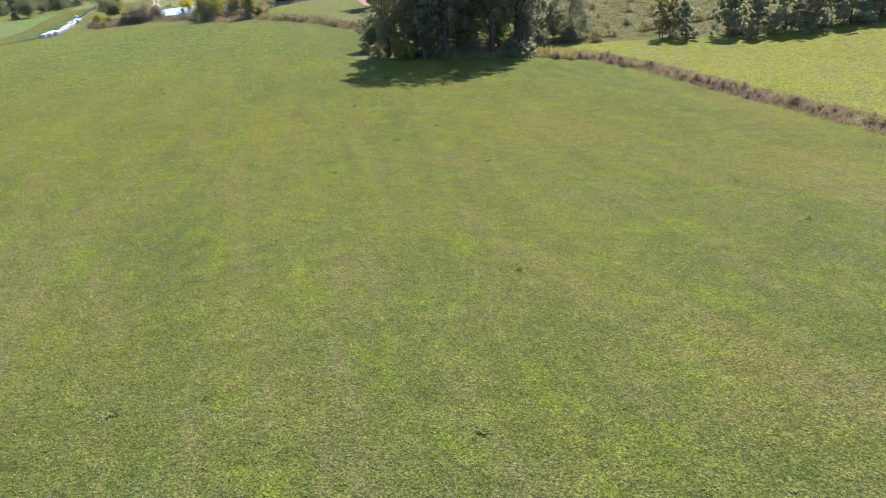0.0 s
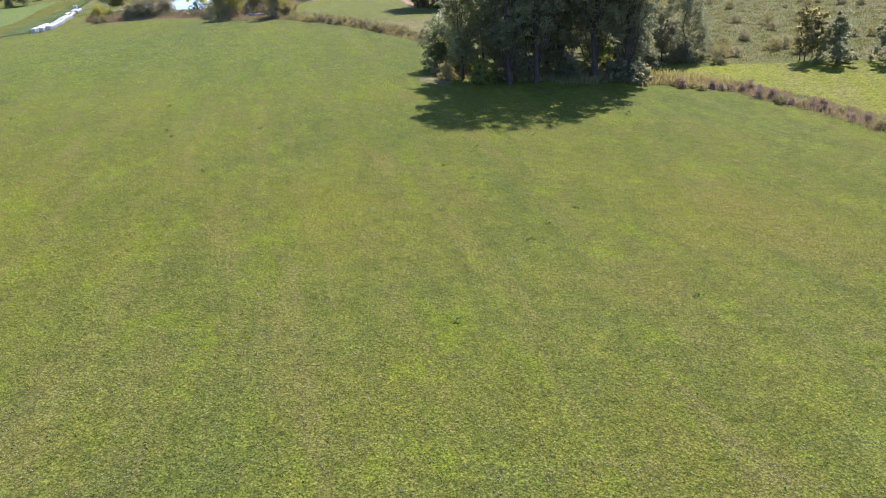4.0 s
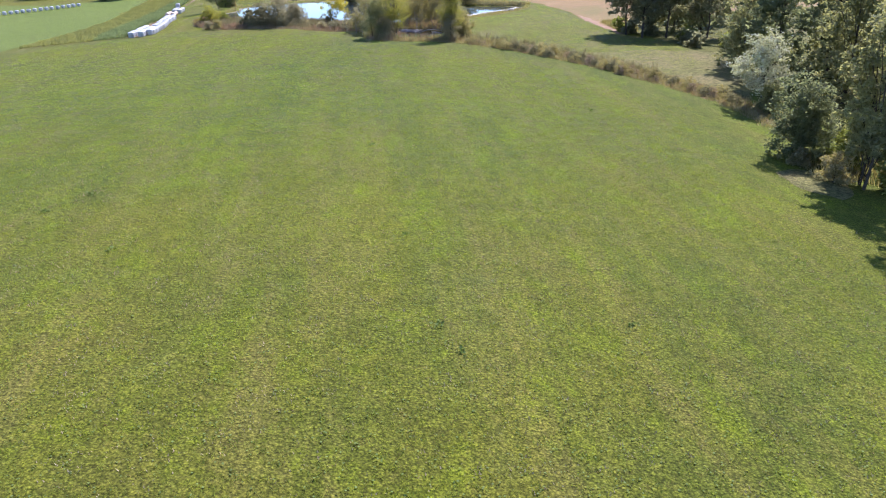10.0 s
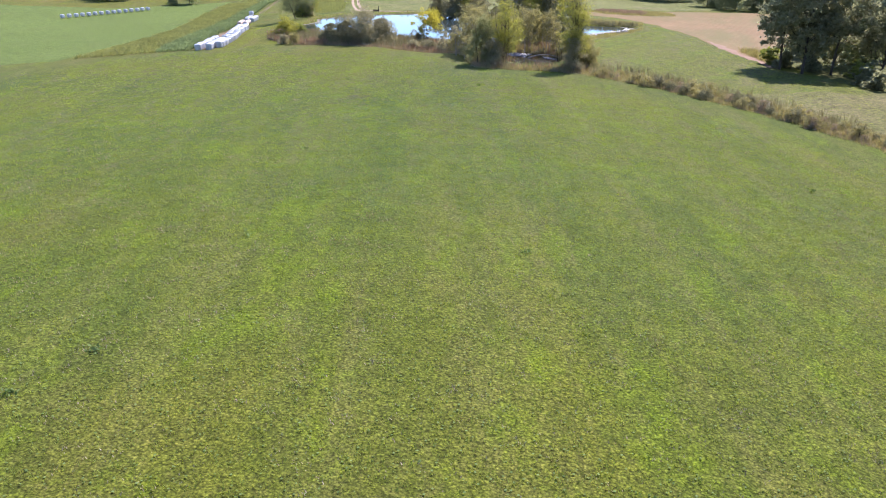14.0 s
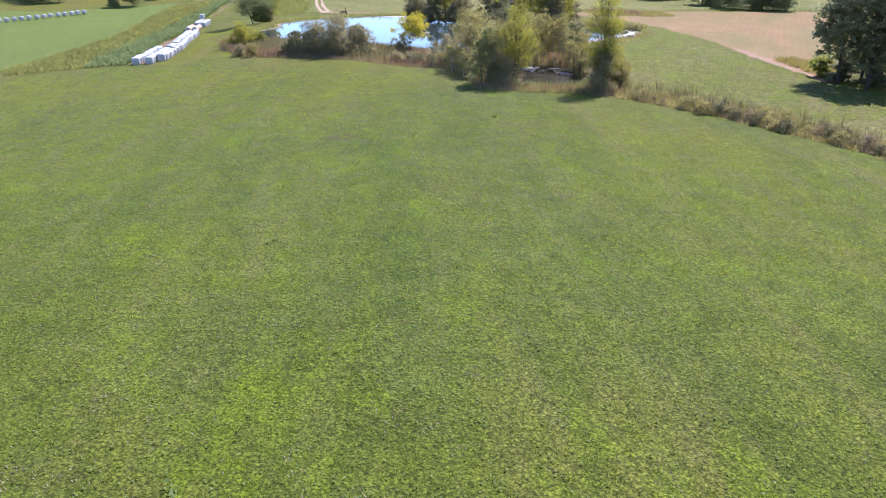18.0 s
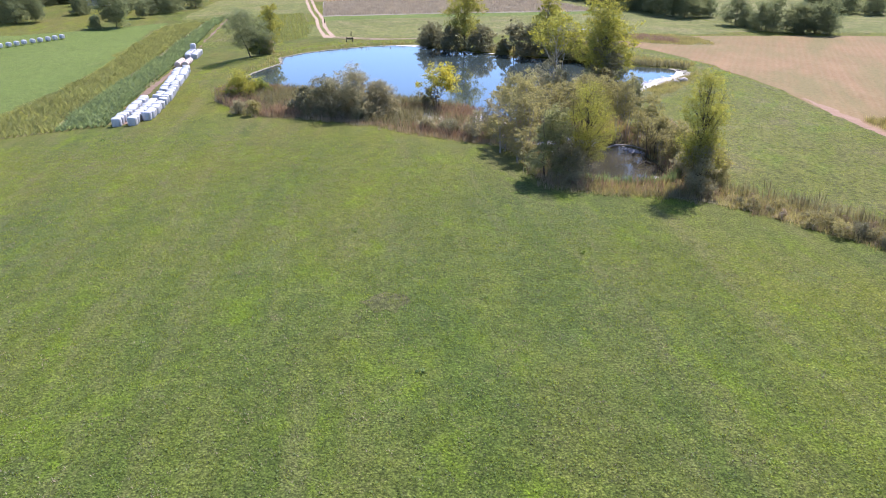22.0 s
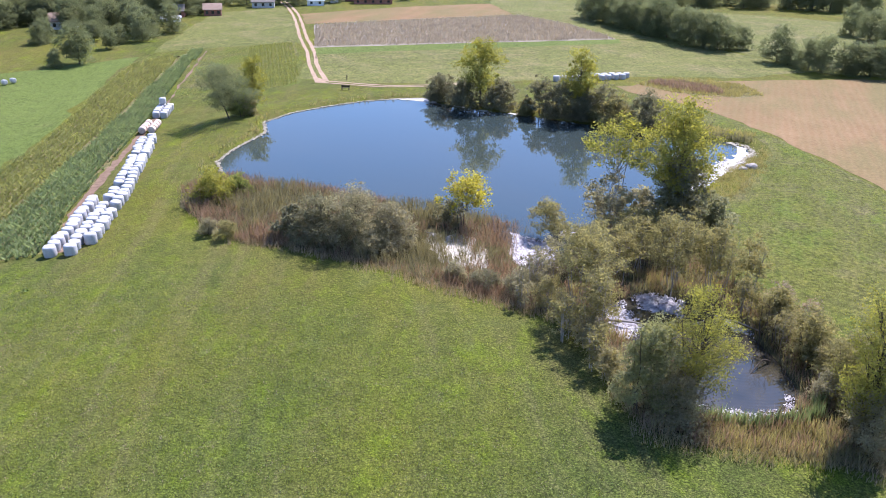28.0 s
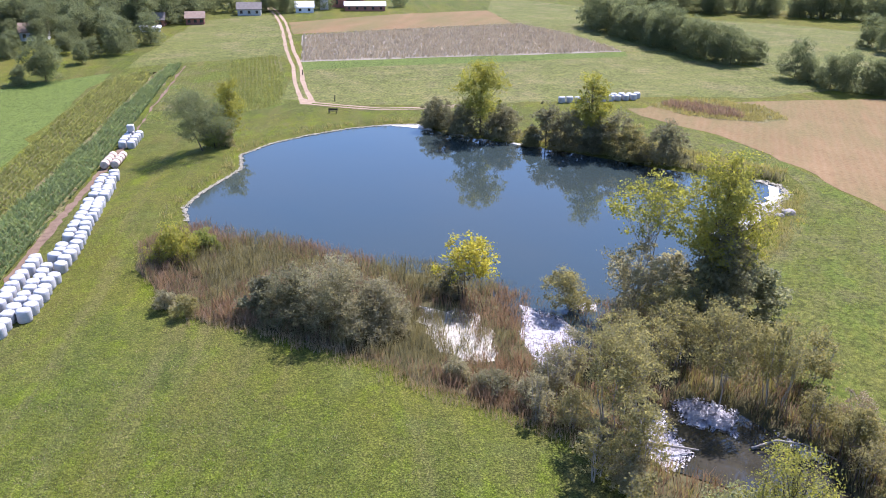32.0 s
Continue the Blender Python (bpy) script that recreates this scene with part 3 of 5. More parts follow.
sheet("dry_pasture", [(-26, 199), (-15, 207.4), (-4.4, 209.5), (-3, 196), (-4, 184), (-9, 172), (-12.5, 172), (-20, 184), (-24, 190)], M_DRYLAND, 0.018, "dry tawny pasture between ditch and trees", "pasture")
sheet("bare_ground", [(-14.6, 142.5), (-14.6, 139.4), (-13.4, 137.4), (-11.8, 136.6), (-10.4, 137.6), (-9.8, 140), (-10.2, 143), (-12.6, 144)], M_DRYLAND, 0.018, "worn dry ground at the grove's edge", "ground", 0.8, 0.15)
sheet("worn_spot", [(-70.3, 182.2), (-69.4, 181.2), (-68.2, 181.4), (-67.4, 182.6), (-68, 183.8), (-69.4, 184)], M_WORN, 0.012, "small dull trampled spot in the meadow", "ground", 0.6, 0.15)
sheet("ditch_bank", strip(DITCH, 3.6), M_ROUGHGRASS, 0.024, "rough weedy ditch bank", "ditch")
sheet("ditch_bank_east", strip(DITCH_EAST, 3.0), M_ROUGHGRASS, 0.024, "dry rough grass along the ditch", "ditch")
sheet("scrub_slope", [(-10, 190), (0, 152), (30, 153), (45, 152), (56, 146), (76, 141), (118, 124), (118, 290), (60, 290), (-4, 258), (-14, 244), (-14.6, 229), (-9, 214)], M_SCRUBLAND, 0.015, "scrubby rough pasture", "pasture")
sheet("stubble_field", [(-50, 318.5), (-42, 323), (-23, 331), (1.4, 338), (20, 340), (60, 335), (60, 300), (-4, 264), (-14.6, 246), (-16.6, 232), (-17.4, 226.4), (-19.5, 236), (-22, 248), (-24.5, 262), (-27, 274), (-30.5, 286), (-37, 302), (-42, 307), (-48, 313.5)],
      M_TAN, 0.015, "bare tan stubble field", "field")
sheet("field_edge_soil", [(-16.6, 224.6), (-18.2, 226), (-20.6, 236), (-22.2, 247), (-23.4, 256), (-22.6, 256), (-20.8, 247), (-18.8, 237.5), (-16.4, 229)], M_EDGE, 0.027, "bare reddish soil along the stubble's edge", "soil", 1.5, 0.3)
sheet("corn_ground", [(-112.6, 232), (-117, 244.5), (-120.8, 258), (-125, 275.5), (-128.9, 293), (-133, 308), (-142, 347.5), (-144.3, 345.5), (-143.4, 337), (-146.3, 338.6), (-149.6, 330), (-148, 320), (-144.2, 302), (-139.2, 285), (-133.2, 257), (-129, 227), (-128.4, 221.6), (-124, 225), (-118, 229.4)], M_ROUGHGRASS, 0.012, "weedy ground under the corn", "soil")
sheet("dirt_strip", strip([(-111.2, 232.5), (-115.8, 243.5), (-119.4, 257), (-123.7, 275), (-127.5, 293)], 1.0), M_SOIL, 0.024, "strip of bare brown soil beside the corn", "soil", 1.0, 0.12)
sheet("dirt_path", strip([(-127.5, 293), (-131.6, 308), (-140.8, 347)], 0.4), M_SOIL, 0.024, "narrow dry path beside the corn", "soil", 2, 0.15)
sheet("bright_lawn", [(-130, 219), (-131, 227), (-135, 257), (-140.5, 285), (-145.5, 302), (-149.5, 320), (-152.5, 337), (-162, 326), (-176, 310), (-250, 300), (-250, 150), (-150, 203)], M_BRIGHT, 0.015, "bright green lawn beyond the corn", "lawn")
sheet("crop_plot", [(-121, 311), (-114.5, 309.5), (-110, 316), (-116, 338), (-124, 361), (-133, 353.4)], M_BANK, 0.015, "yellow-green crop plot with faint rows", "crop")
sheet("low_crop", [(-129.6, 301.5), (-133.4, 318), (-137, 332.5), (-139, 342.5), (-133, 353), (-126, 332), (-121.4, 311), (-122, 306.5), (-125, 303)], M_BANK, 0.018, "low yellow-green crop between the path and the plot", "crop", 2, 0.2)
sheet("hay_field", [(-112, 321), (-104, 317), (-86, 316), (-60, 323), (-40, 331), (-24, 333), (-5, 345), (-12, 358), (-30, 385), (-45, 378), (-71, 367), (-97, 358), (-117, 352)], M_PALEFIELD, 0.015, "pale green hay field with scattered growth", "field")
sheet("hay_field_far", [(-30, 385), (-48, 420), (-45, 470), (-80, 500), (-80, 454), (-70, 422), (-43.5, 380)], M_PALEFIELD, 0.015, "pale hay field beside the tree row", "field")
sheet("left_hay_field", [(-118, 352), (-132, 392), (-146, 428), (-162, 410), (-158, 380), (-152, 342), (-142, 350), (-134, 354), (-124, 362)], M_PALEFIELD, 0.012, "pale green field beside the farm track", "field")
sheet("mown_strip", [(-115, 345), (-97, 352), (-71, 361), (-43, 374), (-43, 380), (-71.5, 369), (-97, 360), (-117, 354)], M_BRIGHT, 0.027, "bright green mown strip below the brown crop", "field", 4, 0.2)
sheet("ripe_crop_ground", [(-117, 354), (-97, 360), (-71.5, 369), (-43.3, 380), (-55, 405), (-69, 422), (-103, 403), (-126, 389)], M_BROWN, 0.030, "ripe brown crop in fine rows", "crop", 4, 0.2)
sheet("tan_strip", [(-129, 391), (-103, 404), (-71, 423.5), (-80, 454), (-108, 438), (-136, 412)], M_TAN, 0.021, "tan harvested strip", "field", 4, 0.2)
sheet("pasture_far", [(-10, 358), (3, 343), (40, 350), (60, 420), (28, 428), (10, 440), (-40, 450), (-44, 422), (-28, 384)], M_PALEFIELD, 0.012, "pale pasture beyond the tree row", "pasture")
TRACK = [(-106, 317), (-109, 325), (-112.5, 335), (-116, 347), (-119.5, 357), (-123.5, 368), (-130.5, 390), (-137.5, 411), (-146, 433), (-152, 446)]
for side in (-1, 1):
    sheet("farm_track", strip([(x + side * 0.75, y + side * 0.35) for x, y in TRACK], 0.8), M_TRACK, 0.036, "pale wheel rut of the dirt farm track", "track", 3, 0.08)
for side in (-1, 1):
    sheet("pond_track", strip([(-106, 317 + side * 0.7), (-100, 315.2 + side * 0.7), (-92, 313.2 + side * 0.7), (-86, 314 + side * 0.7), (-78, 317 + side * 0.7)], 0.7), M_TRACK, 0.036, "faint wheel rut round the pond", "track", 3, 0.1)
sheet("track_bend", [(-107, 316), (-105, 315.8), (-105.4, 318), (-108, 321), (-108.8, 320.4)], M_TRACK, 0.030, "worn bare bend of the track", "track", 2, 0.2)

# ---- plant builders ----


def tube(pts, radii, sides=6):
    v, f = [], []
    pts = [Vector(p) for p in pts]
    for k, p in enumerate(pts):
        d = (pts[min(k + 1, len(pts) - 1)] - pts[max(k - 1, 0)]).normalized()
        u = d.orthogonal().normalized()
        w = d.cross(u)
        for s in range(sides):
            a = 2 * math.pi * s / sides
            v.append(p + (u * math.cos(a) + w * math.sin(a)) * radii[k])
    for k in range(len(pts) - 1):
        for s in range(sides):
            t = (s + 1) % sides
            f.append((k * sides + s, k * sides + t, (k + 1) * sides + t, (k + 1) * sides + s))
    return v, f


def unit(rng, n):
    v = rng.normal(size=(n, 3))
    return v / np.linalg.norm(v, axis=1)[:, None]


def leaf_cloud(rng, centres, leaf, droop=0.0):
    n = len(centres)
    u, w = unit(rng, n), unit(rng, n)
    u[:, 2] = u[:, 2] * 0.6 - droop
    u /= np.linalg.norm(u, axis=1)[:, None]
    v = np.cross(u, w)
    v /= np.linalg.norm(v, axis=1)[:, None]
    s = leaf * rng.uniform(0.6, 1.4, n)[:, None]
    verts = np.stack([centres - u * s, centres + v * s * 0.55, centres + u * s, centres - v * s * 0.55], 1).reshape(-1, 3)
    return verts, np.arange(4 * n).reshape(-1, 4)


def make_tree(name, x, y, height, width, leafmat, label, seed, base=0.2, leaves=6000, leaf=0.2, blobs=9, bark=None, lean=(0, 0), stems=1, openness=0.5, slim=1.0, droop=0.0, z=None, turn=0.0, loose=1.0):
    """A tree or shrub: tapered trunks with limbs, and a crown of leaf clumps on them."""
    rng = np.random.default_rng(seed)
    blobs = blobs * 2 if base >= 0.05 else int(blobs * 1.4)
    if leaf < 0.19:
        leaves, leaf = (int(leaves * 2.3), leaf * 0.6) if leaf <= 0.13 else (int(leaves * 1.6), leaf * 0.74)
    root = new(name)
    root.location = (x, y, (ground_at(x, y) if z is None else z) - 0.05)
    root.rotation_euler = (0, 0, turn)
    cb = height * base
    balls = []
    for k in range(blobs):
        f = (k + 0.5) / blobs
        low = base < 0.05
        zz = cb + (height - cb) * ((0.05 + 0.83 * f) if low else (0.12 + 0.76 * f))
        spread = width / 2 * (math.sin(math.pi * ((0.34 + 0.58 * f) if low else (0.16 + 0.74 * f))) ** slim) * 0.62
        a = k * 2.4 + rng.uniform(0, 1.2)
        r = spread * 1.25 * rng.uniform(0.3, 1.0)
        size = width * rng.uniform(*((0.17, 0.26) if base < 0.05 else (0.12, 0.2))) * (1.1 - 0.35 * f)
        balls.append(((r * math.cos(a) + lean[0] * f, r * math.sin(a) + lean[1] * f, zz), size * rng.uniform(0.85, 1.25), min(size * rng.uniform(0.7, 1.15), (height - cb) * 0.3)))
    tv, tf = [], []

    def add(pts, radii, sides):
        v, f = tube(pts, radii, sides)
        o = len(tv)
        tv.extend(v)
        tf.extend(tuple(i + o for i in q) for q in f)

    thick = 0.008 * height + 0.03
    for s in range(stems):
        a, off = rng.uniform(0, 6.28), (0.0 if stems == 1 else width * 0.12)
        bx, by = off * math.cos(a), off * math.sin(a)
        top = (lean[0] + bx * 2, lean[1] + by * 2, height * rng.uniform(0.8, 0.93))
        pts = [(bx + (top[0] - bx) * k / 5 + rng.normal(0, 0.012 * height * (k > 0)), by + (top[1] - by) * k / 5 + rng.normal(0, 0.012 * height * (k > 0)), top[2] * k / 5 - 0.1 * (k == 0)) for k in range(6)]
        add(pts, [thick * (1.25 - 1.15 * (k / 5) ** 0.8) / stems ** 0.4 for k in range(6)], 7)
    for c, r, rz in balls:
        z0 = max(cb * 0.8, c[2] - rng.uniform(0.15, 0.3) * height)
        k = z0 / height
        p0 = (lean[0] * k, lean[1] * k, z0)
        pm = ((p0[0] + c[0]) / 2 + rng.normal(0, 0.1), (p0[1] + c[1]) / 2 + rng.normal(0, 0.1), (p0[2] + c[2]) / 2 - 0.03 * height)
        add([p0, pm, c], [thick * 0.3, thick * 0.2, thick * 0.06], 5)
        for _ in range(2):
            d = unit(rng, 1)[0]
            d[2] = abs(d[2])
            add([pm, (np.array(c) + d * np.array((r, r, rz)) * 0.8)], [thick * 0.13, thick * 0.03], 4)
    solid("trunk", tv, tf, bark or M_BARK, root, smooth=True)
    per = 44
    n = leaves // per
    weight = np.array([r * r for _, r, _ in balls])
    pick = rng.choice(len(balls), n, p=weight / weight.sum())
    C = np.array([b[0] for b in balls])[pick]
    R = np.array([(b[1], b[1], b[2]) for b in balls])[pick]
    d = unit(rng, n)
    centre = C + d * R * (rng.uniform(openness, 1.08, n) ** 0.7)[:, None]
    clump = (width * 0.022 + 0.08) * loose
    pos = np.repeat(centre, per, 0) + rng.normal(size=(n * per, 3)) * clump * np.array((1, 1, 0.7)) * np.repeat(rng.uniform(0.5, 1.5, n), per)[:, None]
    pos[:, 2] = np.maximum(pos[:, 2], 0.15)
    v, f = leaf_cloud(rng, pos, leaf, droop)
    me = fast_mesh("crown", v, f)
    me.materials.append(leafmat)
    crown = new("crown", me)
    crown.parent = root
    tagged(root, label, "bush" if "bush" in name or "shrub" in name else "tree", "bushes" if "bush" in name or "shrub" in name else "trees")
    return root


def put_copy(ob, x, y, turn, scale):
    c = copy_thing(ob, pose(x, y, ground_at(x, y) - 0.05, 0, 0, turn))
    c.scale = (scale, scale, scale * random.uniform(0.9, 1.1))
    return c


def blades(name, pts, h0, h1, width, per, spread, mat, label, category, seed, lean=0.25, level=None, droop=False):
    """A stand of stems or blades, each its own thin, tapering leaf."""
    rng = np.random.default_rng(seed)
    pts = np.asarray(pts, float)
    z = land(pts[:, 0], pts[:, 1]) if level is None else np.full(len(pts), level)
    base = np.repeat(np.c_[pts, z - 0.03], per, 0)
    n = len(base)
    base[:, :2] += rng.normal(0, spread, (n, 2))
    patch = 0.75 + 0.5 * np.repeat(rng.random(len(pts)), per)
    h = rng.uniform(h0, h1, n) * patch
    a, b = rng.uniform(0, 6.283, n), rng.uniform(0, 6.283, n)
    w = np.stack([np.cos(a), np.sin(a), np.zeros(n)], 1) * (width * rng.uniform(0.6, 1.4, n))[:, None]
    tip = base + np.stack([np.cos(b) * lean * h, np.sin(b) * lean * h, h], 1)
    mid = base * 0.45 + tip * 0.55 - np.stack([np.cos(b) * lean * h * 0.2, np.sin(b) * lean * h * 0.2, -0.05 * h], 1)
    v = np.stack([base - w * 0.5, base + w * 0.5, mid + w * 0.6, tip, mid - w * 0.6], 1).reshape(-1, 3)
    k = np.arange(n)[:, None] * 5
    me = fast_mesh(name, v, k + np.array([0, 1, 2, 3, 4]))
    me.materials.append(mat)
    return tagged(new(name, me), label, category, kind="stuff")


def scatter(poly, spacing, seed, keep=None):
    rng = np.random.default_rng(seed)
    px, py = [p[0] for p in poly], [p[1] for p in poly]
    n = int((max(px) - min(px)) * (max(py) - min(py)) / spacing ** 2)
    p = np.c_[rng.uniform(min(px), max(px), n), rng.uniform(min(py), max(py), n)]
    p = p[polygon_distance(p[:, 0], p[:, 1], poly) < 0]
    return p if keep is None else p[keep(p)]


def crop_rows(poly, angle, row, step, seed, jitter=0.12):
    """Plant places in straight rows inside an outline."""
    rng = np.random.default_rng(seed)
    c, s = math.cos(radians(angle)), math.sin(radians(angle))
    P = np.array(poly, float)
    U, V = P @ np.array((c, s)), P @ np.array((-s, c))
    u, v = np.meshgrid(np.arange(U.min(), U.max(), step), np.arange(V.min(), V.max(), row))
    u, v = u.ravel() + rng.normal(0, step * 0.3, u.size), v.ravel() + rng.normal(0, jitter, u.size)
    p = np.c_[u * c - v * s, u * s + v * c]
    return p[polygon_distance(p[:, 0], p[:, 1], list(map(tuple, poly))) < 0]

# ---- grove and ditch trees ----
OAK = "tall broad tree with dense dark green leaves"
GROVE = [(11.5, 152, 34, 15, 61), (-2.4, 138.6, 32, 9, 62), (1.4, 140.6, 39, 14, 64), (16.2, 149, 32, 11, 65), (4, 149, 32, 12, 66), (6, 151.5, 34, 14, 67), (9.7, 143.4, 41, 15, 60), (14.6, 144.6, 37, 12, 55)]
for x, y, h, w, s in GROVE:
    make_tree("grove_tree", x, y, h, w, M_OAK, OAK + " in a shady grove", s, 0.05, 20000, 0.19, 18, openness=0.3)
make_tree("grove_tree", -8.6, 140.5, 14.5, 6, M_OLIVE, "slender olive-leaved tree at the grove edge", 68, 0.08, 11000, 0.17, 12, stems=2)
make_tree("grove_tree", -6.0, 141, 18.5, 7, M_OLIVE, "tall olive-leaved tree at the grove edge", 63, 0.08, 12000, 0.17, 13)
make_tree("grove_tree", 0, 145.5, 19, 7, M_GREEN, "tall green tree in the grove", 59, 0.1, 8000, 0.24, 13)
make_tree("field_tree", 26.6, 158.5, 14.5, 8.4, M_OAK, "upright dark green tree beside the ditch", 69, 0.02, 12000, 0.17, 14, openness=0.35, loose=1.2)
make_tree("grove_bush", 24.8, 155.2, 2.6, 5, M_PURPLE, "dull bush at the foot of the ditch tree", 54, 0.01, 3600, 0.15, 8)
make_tree("field_tree", 22.4, 156.5, 8.5, 3.8, M_GREYBUSH, "slim pale grey-green tree beyond the ditch", 58, 0.06, 5000, 0.15, 11)
make_tree("grove_bush", 15.2, 142.4, 2.4, 5, M_OAK, "dark low bush at the grove's foot", 57, 0.01, 4000, 0.2, 7)
for k, (x, y, h, w) in enumerate([(-6, 139.6, 3.5, 4), (-4, 143.5, 7.5, 6), (1, 146.5, 8, 7), (5.5, 146, 7, 6), (11, 149, 8, 7), (15.5, 148, 6, 6), (-1.6, 141.6, 5, 4.5), (6, 143.6, 3.2, 4), (-8, 145, 5, 4), (19, 152, 3, 4), (13, 144, 2.6, 4.4)]):
    make_tree("grove_bush", x, y, h, w, M_OAK if k % 4 else M_GREEN, "dark undergrowth bush in the grove", 300 + k, 0.01, 4500, 0.17, 8)
make_tree("grove_bush", -11.4, 147.2, 6.8, 7.4, M_FAR, "dense rounded dull green bush", 70, 0.02, 12000, 0.15, 11)
make_tree("grove_bush", -10.8, 140.8, 2.6, 3.0, M_WEED, "pale yellow-green shrub by the grove", 71, 0.02, 2400, 0.13, 6)
make_tree("grove_bush", -12, 145.2, 1.6, 2, M_WEED, "pale yellow-green shrub by the grove", 56, 0.02, 2400, 0.13, 6)
make_tree("silver_tree", -9.2, 167.4, 8.8, 7.2, M_SILVER, "round tree with silvery white leaf undersides", 72, 0.16, 6500, 0.15, 15, openness=0.4, loose=1.15)
make_tree("grove_bush", -9.0, 164.8, 3.2, 3.6, M_OLIVE, "low olive bush at the silvery tree's foot", 98, 0.01, 3500, 0.14, 8)
WOOD = [(-4, 181, 17, 9), (2, 174, 19, 10), (5, 188, 18, 10), (12, 178, 20, 11), (-2, 200, 15, 9), (10, 200, 18, 10), (8, 164, 20, 11), (-5, 192, 13, 7), (20, 170, 18, 10), (18, 190, 18, 10), (3, 214, 16, 9), (-7, 233, 14, 8), (-1, 238, 16, 9), (-9.5, 242, 12, 8), (6, 232, 17, 9), (4, 248, 15, 9), (-3, 251, 12, 8), (14, 240, 17, 9)]
wood = make_tree("wood_tree", WOOD[0][0], WOOD[0][1], 17, 9, M_FAR, "grey-green broadleaf tree at the wood's edge", 73, 0.04, 12000, 0.2, 15, openness=0.3)
wood2 = make_tree("wood_tree", WOOD[1][0], WOOD[1][1], 19, 10, M_OLIVE, "olive broadleaf tree at the wood's edge", 74, 0.04, 12000, 0.2, 15, openness=0.3)
for k, (x, y, h, w) in enumerate(WOOD[2:]):
    put_copy((wood, wood2)[k % 2], x, y, 50 * k, h / (17, 19)[k % 2])
make_tree("oak_tree", -16.8, 224.4, 15, 9.5, M_OAK, "dark oak at the stubble field corner", 75, 0.22, 12000, 0.19, 13, openness=0.35)
make_tree("oak_tree", -14.4, 221.6, 17, 10, M_OAK, "dark oak with a stout trunk", 79, 0.1, 12000, 0.19, 13, openness=0.35)
make_tree("oak_tree", -10, 223.4, 16, 10, M_OAK, "dark oak with a bare lower trunk", 76, 0.26, 12000, 0.19, 13, openness=0.35)
make_tree("oak_tree", -2.5, 226, 16, 12, M_OAK, "dark oak at the back of the group", 77, 0.12, 11000, 0.22, 12, openness=0.35)
make_tree("oak_tree", -12.5, 229, 15, 10, M_OAK, "dark oak behind the field corner", 78, 0.1, 9000, 0.22, 12, openness=0.35)
for k, (x, y) in enumerate([(-6.8, 213), (-1, 216), (-12.6, 224.6), (-6.5, 222), (-7.6, 216), (-17.6, 229.4), (-15.6, 226.6)]):
    make_tree("low_bush", x, y, 2.6, 3.4, M_GREEN if k % 2 else M_OAK, "low dark bush under the oaks", 80 + k, 0.02, 1800, 0.2, 6)
east = make_tree("field_tree", 53.5, 146.2, 9.5, 7.6, M_OAK, "dark round tree on the edge of the rough pasture", 90, 0.02, 7000, 0.22, 10, openness=0.35)
east2 = make_tree("field_tree", 42.0, 151.5, 9.5, 4.5, M_WILLOW, "thin-crowned young tree with bare stems", 91, 0.12, 3200, 0.2, 9, stems=3)
for k, (x, y, h) in enumerate([(45.6, 148.4, 7), (57.0, 143.6, 8), (62.0, 143.6, 10), (65.5, 141.6, 9.5), (73.5, 143.5, 12), (80, 146, 13), (88, 141, 12), (97, 147, 13)]):
    put_copy(east, x, y, 70 * k, h / 9.5)
for k, (x, y, h) in enumerate([(44.2, 152.5, 8.5), (55.5, 151, 10), (69.5, 147, 11), (50, 170, 6)]):
    put_copy(east2, x, y, 50 * k, h / 9.5)

# ---- trees round the pond ----
make_tree("willow_tree", -112.2, 285, 8.8, 10.5, M_FAR, "grey-green willow leaning over the grass", 101, 0.16, 13000, 0.13, 17, lean=(-2.0, -0.3), openness=0.4, stems=3, loose=1.05)
make_tree("willow_bush", -110.6, 285.2, 4.6, 4.2, M_GREEN, "dense grey-green growth on the pond bank", 100, 0.01, 6000, 0.17, 9)
make_tree("willow_bush", -109.6, 285, 3.6, 2.8, M_WEED, "tawny bush at the willow's foot", 99, 0.01, 2600, 0.14, 7)
make_tree("poplar_tree", -110.2, 289.5, 9.6, 5.6, M_POPLAR, "yellowing poplar behind the willow", 102, 0.12, 5600, 0.14, 14, loose=1.1)
make_tree("poplar_tree", -74.2, 296.8, 11.6, 9, M_POPLAR, "yellow-green poplar on the far bank", 103, 0.2, 7000, 0.17, 16, openness=0.5, loose=1.25)
make_tree("poplar_tree", -58.6, 290.8, 11.6, 6.4, M_POPLAR, "slender yellow-green poplar on the far bank", 104, 0.2, 4800, 0.17, 15, loose=1.25)
make_tree("bank_bush", -64.4, 292.2, 6.6, 7, M_PURPLE, "tall grey bush beside the poplar", 105, 0.03, 4000, 0.17, 9)
make_tree("bank_bush", -55.2, 289.4, 6.4, 7.4, M_PURPLE, "tall grey bush beside the poplar", 106, 0.03, 4000, 0.17, 9)
BANK = [(-81.5, 300.4, 4.8, 6, M_PURPLE), (-71, 295.6, 5, 7, M_PURPLE), (-77, 297, 4.6, 6, M_PURPLE), (-61.5, 291, 5.8, 7.5, M_PURPLE), (-66.5, 292.5, 3, 3, M_WILLOW), (-58, 289, 4.5, 4.6, M_PURPLE),
        (-53, 286.8, 5, 6.4, M_WILLOW), (-49, 284.8, 6, 7.6, M_PURPLE), (-56, 290, 4.2, 5, M_WILLOW), (-52, 288, 3.2, 4, M_WILLOW)]
